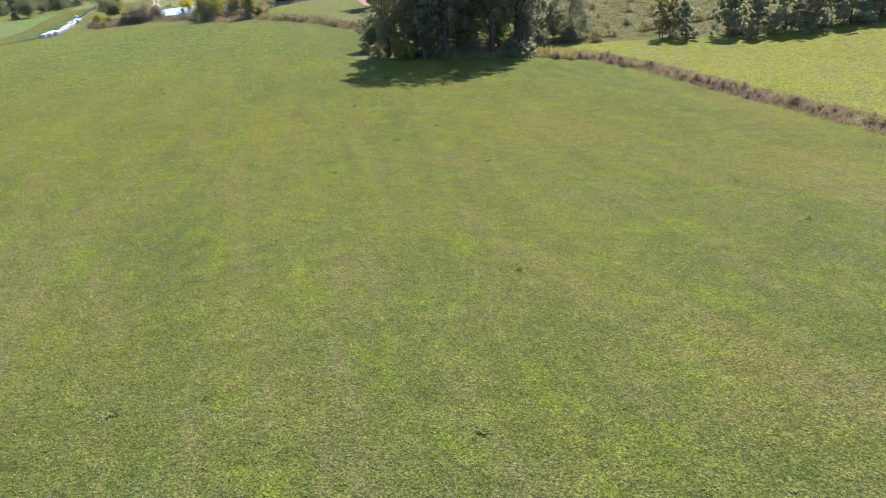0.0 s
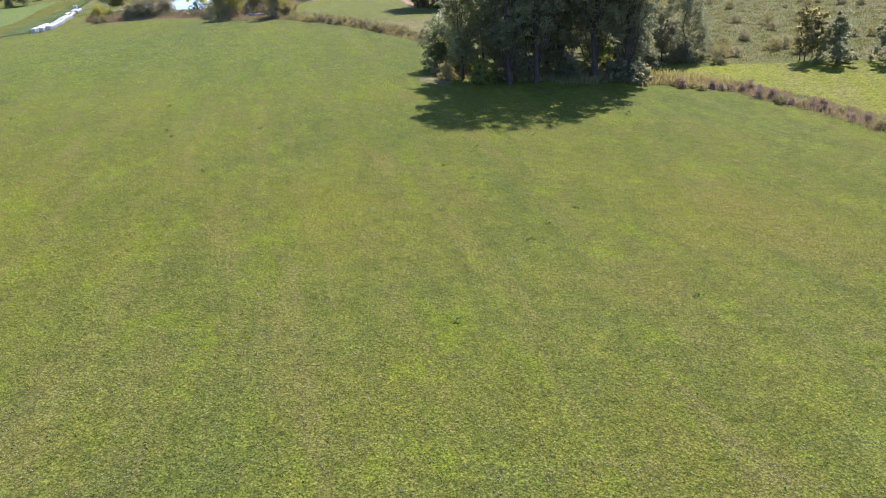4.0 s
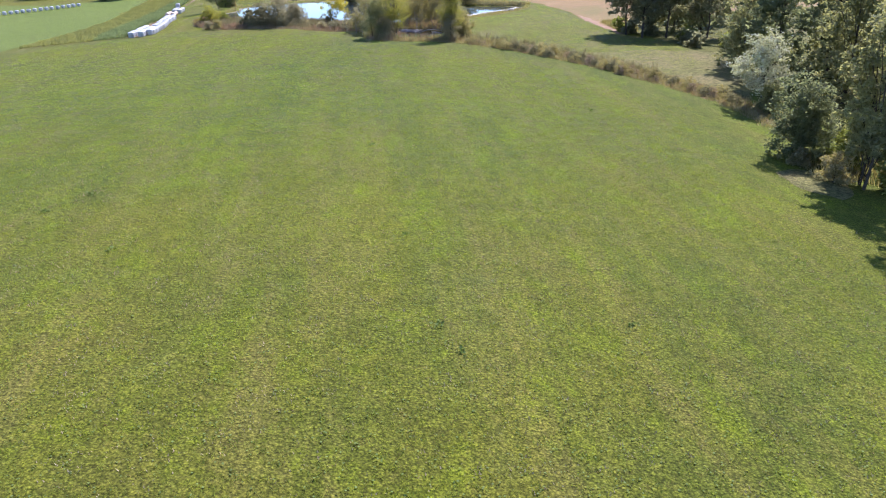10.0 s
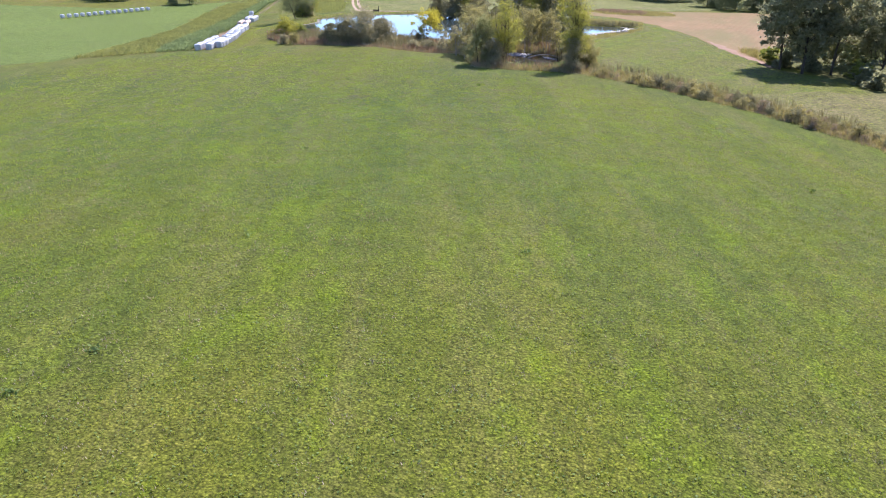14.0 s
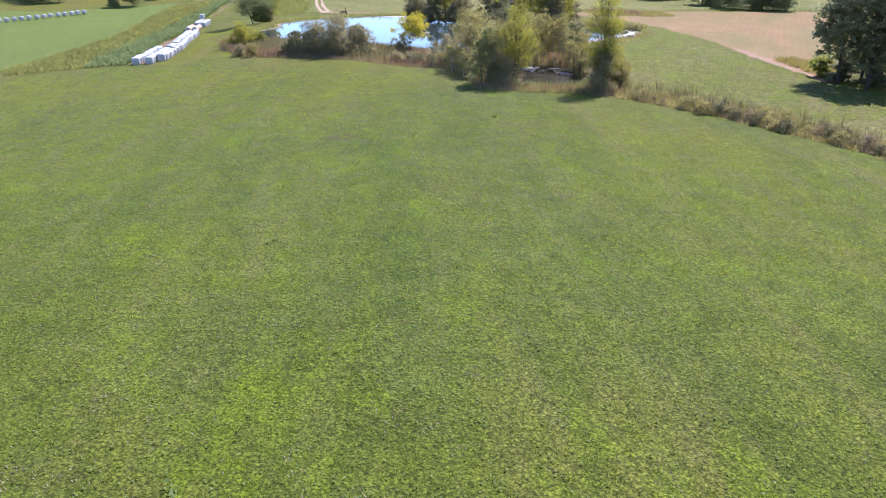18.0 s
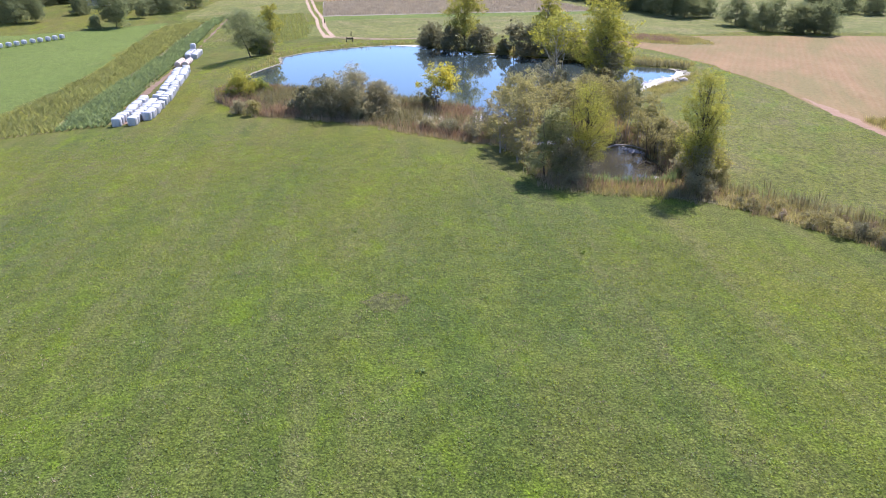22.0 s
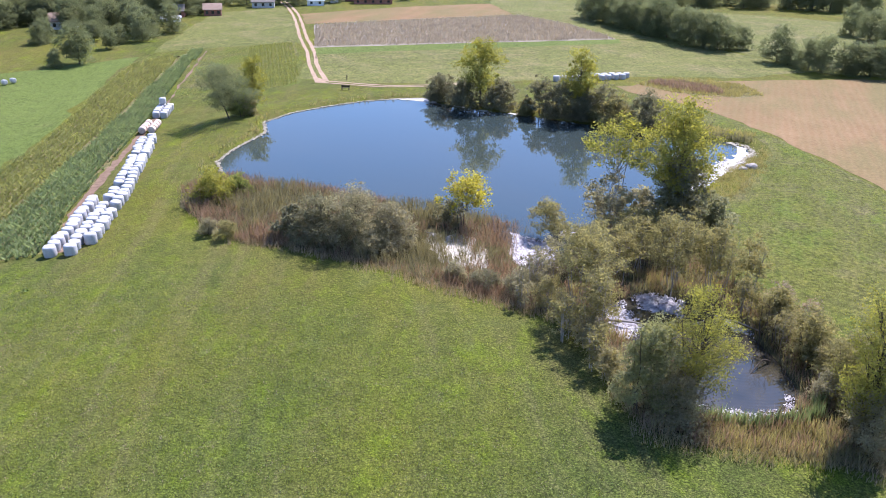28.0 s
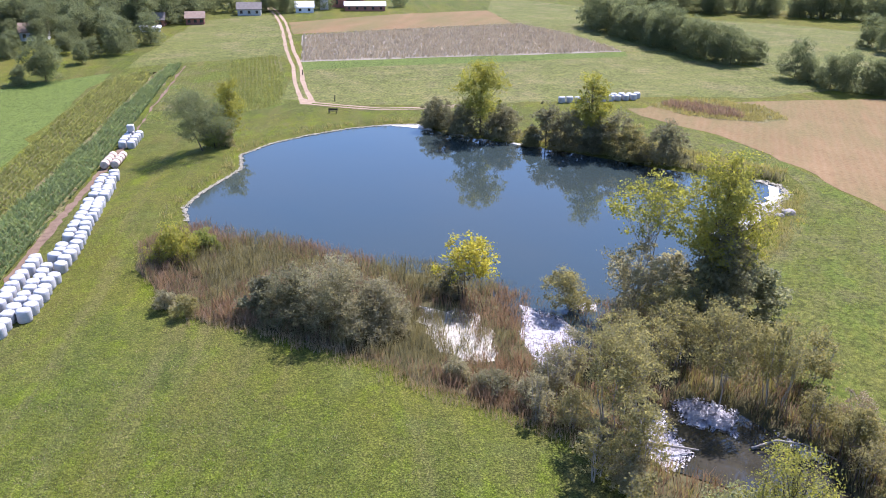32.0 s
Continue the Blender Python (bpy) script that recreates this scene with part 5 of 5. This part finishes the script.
house("house", -189, 371, 25, 6.4, 5, 2.2, 1.7, M_WALL, M_ROOF_RED, "white-walled house with brown shingle roof")
house("house", -170.8, 399, 15, 6, 4.6, 1.9, 1.5, M_BRICK, M_ROOF, "dark red house among trees")
house("house", -161.1, 404.6, 20, 5, 4, 1.9, 1.4, M_BRICK, M_ROOF_RED, "small reddish-brown house with brown roof")
# low shed shape standing in for white clutter beside the houses
house("house", -167.4, 389, 20, 5, 2, 1.0, 0.4, M_WALL, M_METAL, "low white shed-shaped stand-in with pale roof")
house("house", -152.6, 427, 15, 7, 4.6, 2.0, 1.6, M_SILO, M_ROOF, "white house near the farm track")
house("barn", -137.8, 437, 15, 5.6, 4.4, 1.8, 1.4, M_WALL, M_METAL, "white barn with pale metal roof", 1, 2)
house("barn", -119.9, 446, 12, 13, 5, 1.7, 0.9, M_BRICK, M_METAL, "long low barn with white metal roof", 1, 5)
house("barn", -127.5, 455, 12, 11, 8, 3.6, 2.4, M_BRICK, M_ROOF, "dark red barn behind the shed", 1, 3)
silo = new("silo")
silo.location = (-133.3, 445, ground_at(-133.3, 445))
sv_, sf_ = tube([(0, 0, 0), (0, 0, 8.0), (0, 0, 8.5), (0, 0, 9.0)], [1.4, 1.4, 1.0, 0.2], 16)
solid("silo_wall", sv_, sf_, M_SILO, silo, smooth=False)
tagged(silo, "grey concrete silo with domed top", "silo")

# ---- scum, shore and mound ----


def flakes(name, pts, r0, r1, level, mat, label, category, seed):
    """Small flat irregular floating pieces, each slightly tilted."""
    rng = np.random.default_rng(seed)
    n = len(pts)
    z = np.full(n, level) if np.isscalar(level) else level
    a = np.arange(6) * math.pi / 3 + rng.uniform(0, 1, (n, 1))
    r = rng.uniform(r0, r1, (n, 1)) * rng.uniform(0.6, 1.3, (n, 6))
    v = np.stack([pts[:, :1] + r * np.cos(a), pts[:, 1:] + r * np.sin(a), z[:, None] + rng.normal(0, 0.03, (n, 6))], 2)
    me = fast_mesh(name, v.reshape(-1, 3), np.arange(6 * n).reshape(-1, 6))
    me.materials.append(mat)
    return tagged(new(name, me), label, category, kind="stuff")


for k, poly in enumerate(SCUM):
    level = POOL_LEVEL if k in (2, 3, 4, 6) else POND_LEVEL
    mat = M_DULLSCUM if k == 0 else M_SCUM
    p = scatter(poly, (0.2, 0.13, 0.085, 0.085, 0.09, 0.13, 0.075)[k], 300 + k)
    if k > 1:
        ragged_edge = np.random.default_rng(330 + k)
        p = p[polygon_distance(p[:, 0], p[:, 1], poly) < -ragged_edge.exponential(0.35, len(p)) - 0.25 * np.sin(3 * p[:, 0]) * np.sin(3.7 * p[:, 1])]
    inner = poly if k < 2 else [(sum(q[0] for q in poly) / len(poly) * 0.3 + x * 0.7, sum(q[1] for q in poly) / len(poly) * 0.3 + y * 0.7) for x, y in poly]
    if k < 6:
        sheet("algae_mat", inner, mat, 0.03, "pale algae mat on still water", "algae", 0.7, 0.35, None if k == 0 else level + 0.02)
    flakes("algae_scum", p, 0.02, 0.085, np.maximum(level + 0.05, land(p[:, 0], p[:, 1]) + 0.06) if k == 0 else level + 0.05, mat, "pale algae scum floating on still water", "algae", 310 + k)


def shore(points, width, step, seed):
    rng, out = np.random.default_rng(seed), []
    for (ax, ay), (bx, by) in zip(points, points[1:]):
        n = max(1, int(math.hypot(bx - ax, by - ay) / step))
        nx, ny = (by - ay), -(bx - ax)
        q = math.hypot(nx, ny)
        for k in range(n):
            o = rng.normal(0, width)
            out.append((ax + (bx - ax) * k / n + nx / q * o, ay + (by - ay) * k / n + ny / q * o))
    return np.array(out)


def rim(points, width, step, seed, r0, r1, label):
    p = shore(points, width, step, seed)
    flakes("shore_scum", p, r0, r1, np.maximum(POND_LEVEL + 0.04, land(p[:, 0], p[:, 1]) + 0.04), M_SCUM if width > 0.3 else M_SHORE, label, "shoreline", seed)


LEFT_SHORE = [(x + 0.1 * math.copysign(1, -70 - x), y + (0.15 if y > 285 else 0)) for x, y in POND[0:11]]
for first, last, wide in ((0, 2, 0.2), (2, 4, 0.26), (4, 7, 0.2), (7, 11, 0.24)):
    sheet("shore_band", strip(LEFT_SHORE[first:last + 1], wide), M_SHORE, 0.02, "thin pale line of dry mud along the waterline", "shoreline", 0.5, 0.1, POND_LEVEL + 0.05)
p = shore(LEFT_SHORE, 0.14, 0.05, 322)
flakes("shore_crust", p, 0.05, 0.16, np.maximum(POND_LEVEL + 0.05, land(p[:, 0], p[:, 1]) + 0.03), M_SHORE, "broken pale crust along the waterline", "shoreline", 321)
sheet("foam_drift", [(-90, 300.3), (-87.5, 300.5), (-85.6, 300), (-83.4, 299.2), (-81.8, 298.6), (-82, 300.2), (-84, 302.2), (-87, 302), (-89.6, 301.2)], M_FOAM, 0.03, "white foam drift in the pond corner", "foam", 0.7, 0.16, POND_LEVEL + 0.03)
for spot in ([(-79.6, 297.4), (-77, 296), (-76.6, 296.8), (-79, 298.2)], [(-69.4, 293), (-67.6, 292.4), (-67.4, 293.2), (-69, 293.6)], [(-74.4, 294.4), (-73, 293.9), (-72.8, 294.7), (-74, 295)]):
    sheet("foam_drift", spot, M_FOAM, 0.03, "white foam drift under the far bank", "foam", 0.6, 0.12, POND_LEVEL + 0.03)
sheet("foam_drift", [(-46.8, 258), (-44.8, 260), (-42.6, 263.6), (-40, 267.4), (-38, 270.4), (-36, 274.6), (-35.8, 277), (-36.8, 278.8), (-37.2, 276.6), (-38.4, 272.6), (-41.4, 269), (-44.8, 264.4), (-47.6, 260.6)], M_FOAM, 0.03, "white scum sheet along the inlet bank", "foam", 0.7, 0.25, POND_LEVEL + 0.03)
rim([(-37.5, 280.4), (-35.4, 278.4), (-35.4, 275.4), (-38, 270.6), (-41, 266)], 0.3, 0.05, 323, 0.08, 0.25, "white scum round the narrow inlet")
rim([(-38.6, 271.4), (-42, 267.5), (-45, 262.5), (-47.5, 258.5)], 0.7, 0.03, 324, 0.08, 0.25, "white scum flakes along the inlet bank")
bank_weeds = shore(POND[0:27], 1.0, 0.16, 325)
off = polygon_distance(bank_weeds[:, 0], bank_weeds[:, 1], POND)
blades("bank_weeds", bank_weeds[off > 0.75], 0.25, 0.75, 0.05, 8, 0.25, M_WEED, "ragged weeds round the pond bank", "weeds", 326)
ROUGH = [(-46.5, 260), (-42.5, 267.5), (-38.5, 273), (-35.8, 277), (-34, 274), (-36, 266), (-41, 257), (-46, 250), (-51, 246), (-51, 251)]
blades("inlet_weeds", scatter(ROUGH, 0.45, 327), 0.12, 0.42, 0.03, 10, 0.3, M_WEED, "pale rough weeds beside the inlet", "weeds", 328)
FARBANK = [(-68, 294), (-60, 292), (-50, 286), (-40, 283.5), (-34, 281), (-33, 284), (-42, 290), (-52, 298), (-62, 300), (-72, 297)]
blades("far_bank_weeds", scatter(FARBANK, 0.5, 329), 0.3, 0.9, 0.06, 7, 0.3, M_WEED, "olive weeds on the far bank", "weeds", 330)
MOUND = [(-45, 321.5), (-41, 316), (-36, 313.5), (-29, 313.3), (-23, 316.3), (-24.5, 325.5), (-30, 328.5), (-35.5, 329.5), (-42, 326)]
sheet("weedy_mound", MOUND, M_ROUGHGRASS, 0.027, "weedy island left in the stubble field", "weeds")
blades("mound_weeds", scatter(MOUND, 0.5, 331), 0.25, 0.65, 0.06, 7, 0.3, M_WEED, "olive weeds on the island in the stubble", "weeds", 332)
blades("mound_red_weeds", scatter([(-43, 322), (-38, 317), (-31, 315), (-30, 319), (-36, 325), (-41, 326)], 0.5, 333), 0.5, 0.95, 0.07, 9, 0.3, M_REDWEED, "red-brown seeding weeds on the island", "weeds", 334)

# ---- ditch clumps and scrub ----
clump = make_tree("ditch_bush", -37.5, 198.3, 1.3, 1.9, M_WEED, "low dull olive bush on the ditch edge", 340, 0.01, 900, 0.09, 6)
clump2 = make_tree("ditch_bush", -31.5, 193.2, 1.2, 1.8, M_PURPLE, "low dull brown bush on the ditch edge", 341, 0.01, 900, 0.09, 6)
rd = random.Random(12)
near_edge = [(-44, 203.8), (-40, 200.8), (-35, 196.7), (-26, 187.3), (-19, 178.8), (-15, 172.8), (-11.5, 167)]
clump3 = make_tree("ditch_bush", -22.5, 182.6, 1.1, 1.8, M_DRYGRASS, "low tawny bush on the ditch edge", 339, 0.01, 900, 0.09, 6)
for step, off, seed in ((1.05, 0.5, 342), (1.7, 1.7, 338)):
    for k, (x, y) in enumerate(shore(near_edge, 0.4, step, seed)):
        if rd.random() < 0.9:
            put_copy((clump, clump2, clump, clump3, clump2)[rd.randrange(5)], x + off, y + off, rd.uniform(0, 360), rd.uniform(0.5, 1.2))
red_clump = make_tree("ditch_bush", 30, 131.5, 1.1, 1.7, M_REDWEED, "low reddish-brown bush in the ditch", 337, 0.01, 700, 0.09, 6)
EAST_EDGE = [(19, 138.8), (27, 135.4), (32.4, 124.4), (36.8, 110.8), (40, 100), (42.7, 90), (45, 80), (50, 60.5)]
for step, off, seed in ((1.2, 0.5, 343), (1.9, 1.4, 336)):
    for k, (x, y) in enumerate(shore(EAST_EDGE, 0.4, step, seed)):
        if rd.random() < 0.85:
            put_copy((clump3, clump, red_clump, clump3)[rd.randrange(4)], x + off, y + 0.4 * off, rd.uniform(0, 360), rd.uniform(0.5, 1.1))
spires = shore([(-45, 207.8), (-40, 205.5), (-34, 201.5), (-25.5, 192.5), (-18.5, 184)], 0.8, 0.22, 344)
blades("ditch_spires", spires, 0.8, 1.5, 0.026, 14, 0.16, M_CATTAIL, "tall olive cattails on the ditch's far side", "reeds", 345, 0.12)
pool_reeds = shore([(-55.6, 209.8), (-53, 209.1), (-50.4, 209.4), (-48.2, 210.2), (-47.2, 212)], 0.22, 0.09, 358)
blades("pool_reeds", pool_reeds, 0.7, 1.25, 0.03, 12, 0.14, M_CORN, "fresh green cattails at the pool's edge", "reeds", 359, 0.12)
front_grass = np.concatenate([shore([(-59, 206.2), (-55.5, 205.4), (-50, 204.9), (-47.5, 204.6)], 0.5, 0.12, 346), scatter([(-57.4, 206), (-47.2, 204.8), (-46.4, 208.6), (-48, 209.6), (-53, 208.6), (-56.4, 209.6)], 0.26, 335)])
mixed = np.random.default_rng(365).random(len(front_grass))
blades("pool_front_grass", front_grass[mixed < 0.45], 0.2, 0.5, 0.018, 18, 0.3, M_WEED, "olive grass in front of the pool", "grass", 347, 0.25)
blades("pool_front_dry_grass", front_grass[(mixed >= 0.45) & (mixed < 0.8)], 0.2, 0.55, 0.016, 16, 0.25, M_DRYGRASS, "pale dry grass in front of the pool", "grass", 366, 0.3)
blades("pool_front_herbs", front_grass[mixed >= 0.8], 0.3, 0.7, 0.03, 14, 0.2, M_CATTAIL, "leafy olive herbs in front of the pool", "weeds", 367, 0.35)
marsh_front = shore([(-95, 235.8), (-90, 234.4), (-88, 233.8), (-77, 228.2), (-74, 226.1), (-71, 225), (-67.6, 223.1), (-63.2, 220.6), (-60.6, 215.6), (-59.8, 210), (-58.9, 206.3)], 0.5, 0.14, 348)
blades("marsh_front_grass", marsh_front, 0.25, 0.65, 0.019, 18, 0.25, M_DRYGRASS, "tawny grass clumps along the marsh front", "grass", 349, 0.2)
blades("red_marsh_grass", scatter([(-95, 236), (-89, 234), (-88, 237), (-93, 239)], 0.4, 350), 0.6, 1.2, 0.025, 16, 0.2, M_REED, "reddish marsh plants by the meadow", "weeds", 351)
scrub = make_tree("scrub_bush", 34, 163, 2.4, 3.4, M_WEED, "pale rounded scrub bush on rough pasture", 352, 0.01, 1500, 0.11, 7, openness=0.3)
scrub2 = make_tree("scrub_bush", 40, 170, 2.0, 3.0, M_GREYBUSH, "grey-green scrub bush on rough pasture", 353, 0.01, 1500, 0.11, 7, openness=0.3)
for k in range(85):
    x, y = rd.uniform(24, 100), rd.uniform(153, 225)
    put_copy((scrub, scrub2)[k % 2], x, y, rd.uniform(0, 360), rd.uniform(0.5, 1.2))
blades("scrub_grass", scatter([(2, 154), (30, 153.5), (45, 153), (56, 147), (76, 142), (100, 132), (100, 215), (40, 225), (8, 222)], 1.2, 354), 0.15, 0.42, 0.045, 14, 0.5, M_SCRUB, "rough tall grass on the slope", "grass", 355)
grove_floor = scatter([(8, 139.5), (19, 139), (30, 137.5), (24, 146), (14, 150), (-6, 150), (-12, 146), (-12, 142)], 0.5, 356, lambda p: p[:, 1] > 140.5 + 1.3 * np.sin(p[:, 0] * 0.9) * np.sin(p[:, 0] * 0.37) - 0.12 * np.clip(p[:, 0] - 12, 0, 20))
blades("grove_weeds", grove_floor, 0.3, 1.0, 0.05, 7, 0.3, M_WEED, "sunlit yellow-green weeds behind the grove", "weeds", 357)

# ---- small things round the water ----


def bent_log(name, pts, r, mat, label):
    v, f = tube(pts, [r * (1 - 0.6 * k / (len(pts) - 1)) for k in range(len(pts))], 7)
    return tagged(solid(name, v, f, mat, smooth=True), label, "log")


bent_log("fallen_log", [(-53.4, 222.2, 0.5), (-51.8, 222.6, 0.95), (-50.2, 222.3, 1.0), (-48.4, 221.2, 0.75)], 0.1, M_DEAD, "grey fallen limb lying behind the pool")
bent_log("fallen_log", [(-49, 217.2, 0.6), (-49.5, 216.9, 0.85), (-49.9, 216.5, 0.8), (-50.2, 216.1, 0.72), (-50.7, 215.5, 0.4)], 0.085, M_BARK, "bare dark branch dipping into the pool")
bent_log("fallen_log", [(-60.3, 222, 0.6), (-58.6, 221.2, 1.0), (-56.8, 221.4, 0.7)], 0.13, M_DEAD, "mossy dark limb among the algae")


def rough_rock(x, y, size, mat, label, seed):
    bm = bmesh.new()
    bmesh.ops.create_icosphere(bm, subdivisions=2, radius=size)
    for v in bm.verts:
        k = 1 + 0.35 * noise.noise(v.co * (1.6 / size) + Vector((seed, 0, 0)))
        v.co = Vector((v.co.x * k * 1.25, v.co.y * k, max(v.co.z * k * 0.7, -0.2 * size)))
    me = bpy.data.meshes.new("rock")
    bm.to_mesh(me)
    bm.free()
    me.materials.append(mat)
    ob = new("rock", me)
    ob.location = (x, y, ground_at(x, y) + 0.1 * size)
    return tagged(ob, label, "rock", "rocks")


rough_rock(-37.6, 267.4, 0.7, M_DEAD, "grey weathered boulder by the inlet", 3)
rough_rock(-38.8, 266.6, 0.45, M_DEAD, "small grey boulder by the inlet", 5)
# bench shape added in place of a small dark object of unclear kind
bench = new("bench")
bench.location = (-99.8, 309.6, ground_at(-99.8, 309.6))
for nm, lo, hi in (("seat", (-0.8, -0.2, 0.42), (0.8, 0.2, 0.48)), ("leg", (-0.7, -0.18, 0), (-0.58, 0.18, 0.42)), ("leg", (0.58, -0.18, 0), (0.7, 0.18, 0.42)), ("backrest", (-0.8, 0.18, 0.55), (0.8, 0.24, 0.85)), ("stile", (-0.7, 0.18, 0.3), (-0.6, 0.26, 0.9)), ("stile", (0.6, 0.18, 0.3), (0.7, 0.26, 0.9))):
    bm = bmesh.new()
    bmesh.ops.create_cube(bm, size=1.0)
    for v in bm.verts:
        v.co = Vector([lo[i] + (hi[i] - lo[i]) * (v.co[i] + 0.5) for i in range(3)])
    bmesh.ops.bevel(bm, geom=bm.edges[:], offset=0.012, segments=1, affect="EDGES")
    part(nm, bm, M_BARK, bench)
tagged(bench, "small dark bench-shaped stand-in by the pond track", "bench")
for x, y in ((-113.2, 340.5), (-101.5, 318.6)):
    v, f = tube([(x, y, ground_at(x, y) - 0.1), (x + 0.03, y, ground_at(x, y) + 0.6), (x + 0.05, y, ground_at(x, y) + 1.1), (x + 0.05, y, ground_at(x, y) + 1.12)], [0.1, 0.09, 0.085, 0.02], 8)
    tagged(solid("post", v, f, M_BARK), "dark upright wooden post beside the track", "post", "posts")
blades("field_corner_weeds", scatter([(-17.2, 228.6), (-18.6, 236), (-19.2, 243), (-16.6, 244), (-14, 236), (-14, 229)], 0.45, 362), 0.4, 1.0, 0.03, 12, 0.25, M_WEED, "dry olive weeds at the stubble field corner", "weeds", 363)
inlet_far = shore([(-46, 283.8), (-41, 282.6), (-37.2, 282), (-34.6, 280)], 0.4, 0.12, 360)
blades("inlet_reeds", inlet_far, 0.6, 1.1, 0.05, 9, 0.2, M_PURPLE, "dark dull reeds along the inlet", "reeds", 361, 0.15)

# ---- far bales on the lawn ----
for k in range(15):
    put_bale(-173 + 10 * k / 15 + rb.uniform(-0.1, 0.1), 284 + 26 * k / 15, 70, 0, BALE, "white film-wrapped hay bale lying on the far lawn", True).scale = (0.8, 0.8, 0.8)

# ---- meadow grass ----


def tufts(name, pts, h0, h1, width, per, mat, label, seed):
    rng = np.random.default_rng(seed)
    base = np.repeat(np.c_[pts, land(pts[:, 0], pts[:, 1]) - 0.01], per, 0)
    n = len(base)
    base[:, :2] += rng.normal(0, 0.12, (n, 2))
    h = rng.uniform(h0, h1, n) * np.repeat(rng.uniform(0.6, 1.4, len(pts)), per)
    a, b = rng.uniform(0, 6.283, n), rng.uniform(0, 6.283, n)
    w = np.stack([np.cos(a), np.sin(a), np.zeros(n)], 1) * (width * rng.uniform(0.5, 1.5, n))[:, None]
    tip = base + np.stack([np.cos(b) * h * 0.8, np.sin(b) * h * 0.8, h], 1)
    w = np.stack([-np.sin(b), np.cos(b), np.zeros(n)], 1) * (width * rng.uniform(0.5, 1.5, n))[:, None]
    v = np.stack([base - w, base + w, tip], 1).reshape(-1, 3)
    me = fast_mesh(name, v, np.arange(3 * n).reshape(-1, 3))
    me.materials.append(mat)
    return tagged(new(name, me), label, "grass", kind="stuff")


LAWN = [(-30, 14), (34, 14), (38, 70), (30, 110), (14, 128), (-12, 130), (-16, 168), (-28, 186), (-38, 197), (-46, 202), (-60, 204), (-64, 215), (-76, 224), (-96, 232), (-108, 231), (-122, 222), (-128, 205), (-122, 165), (-104, 118), (-80, 68), (-54, 36)]
lawn_pts = scatter(LAWN, 0.305, 400)
lawn_edge = -polygon_distance(lawn_pts[:, 0], lawn_pts[:, 1], LAWN)
lawn_pts = lawn_pts[np.random.default_rng(6).random(len(lawn_pts)) < np.clip(lawn_edge / 10, 0.03, 1)]
grow = np.array([noise.noise((x * 0.5, y * 0.5, 0)) for x, y in lawn_pts]) + np.random.default_rng(5).normal(0, 0.35, len(lawn_pts))
tufts("meadow_grass", lawn_pts[grow > -0.3], 0.055, 0.13, 0.014, 7, M_TUFT, "short green meadow grass in uneven tufts", 401)
tufts("dry_meadow_grass", lawn_pts[grow < -0.34], 0.04, 0.1, 0.02, 4, M_DRYGRASS, "dry straw-coloured grass between the green", 402)
EAST_LAWN = [(-44, 207), (-34, 203), (-25, 195), (-16, 184), (-10, 196), (-8, 218), (-18, 222), (-21, 236), (-24, 250), (-28, 272), (-33, 288), (-40, 303), (-44, 290), (-33, 283), (-32, 275), (-40, 257), (-48, 245), (-46, 228), (-43, 214)]
tufts("east_bank_grass", scatter(EAST_LAWN, 0.42, 404), 0.04, 0.1, 0.018, 6, M_TUFT, "short uneven grass between ditch and stubble", 405)
WEST_LAWN = [(-98, 233), (-106, 238), (-108, 250), (-109, 262), (-108, 276), (-112, 290), (-118, 300), (-112, 308), (-100, 312), (-84, 310), (-84, 304), (-96, 300), (-106, 291), (-110, 282), (-121, 282), (-118, 262), (-111, 240), (-108, 230)]
tufts("west_bank_grass", scatter(WEST_LAWN, 0.42, 406), 0.04, 0.1, 0.016, 6, M_TUFT, "short grass between bales and pond", 407)
rw = np.random.default_rng(403)
docks = lawn_pts[rw.choice(len(lawn_pts), 60, replace=False)]
pts3 = np.repeat(np.c_[docks, land(docks[:, 0], docks[:, 1]) + 0.1], 24, 0) + rw.normal(0, 0.16, (60 * 24, 3)) * np.array((1, 1, 0.45))
dv, df = leaf_cloud(rw, pts3, 0.09)
dock_me = fast_mesh("dock_weeds", dv, df)
dock_me.materials.append(M_CLOVER)
tagged(new("dock_weeds", dock_me), "dark broad-leaved weeds dotted over the meadow", "weeds", kind="stuff")

cp = lawn_pts[rw.random(len(lawn_pts)) < 0.45]
cz = np.c_[cp + rw.normal(0, 0.1, cp.shape), land(cp[:, 0], cp[:, 1]) + rw.uniform(0.03, 0.1, len(cp))]
u = unit(rw, len(cz)) * np.array((1, 1, 0.25))
v = np.cross(u, np.array((0, 0, 1.0)))
sz = rw.uniform(0.02, 0.055, len(cz))[:, None]
u, v = u / np.linalg.norm(u, axis=1)[:, None] * sz, v / np.linalg.norm(v, axis=1)[:, None] * sz
clover = fast_mesh("clover", np.stack([cz - u, cz + v, cz + u, cz - v], 1).reshape(-1, 3), np.arange(4 * len(cz)).reshape(-1, 4))
clover.materials.append(M_CLOVER)
tagged(new("clover", clover), "small clover leaves scattered through the meadow", "clover", kind="stuff")
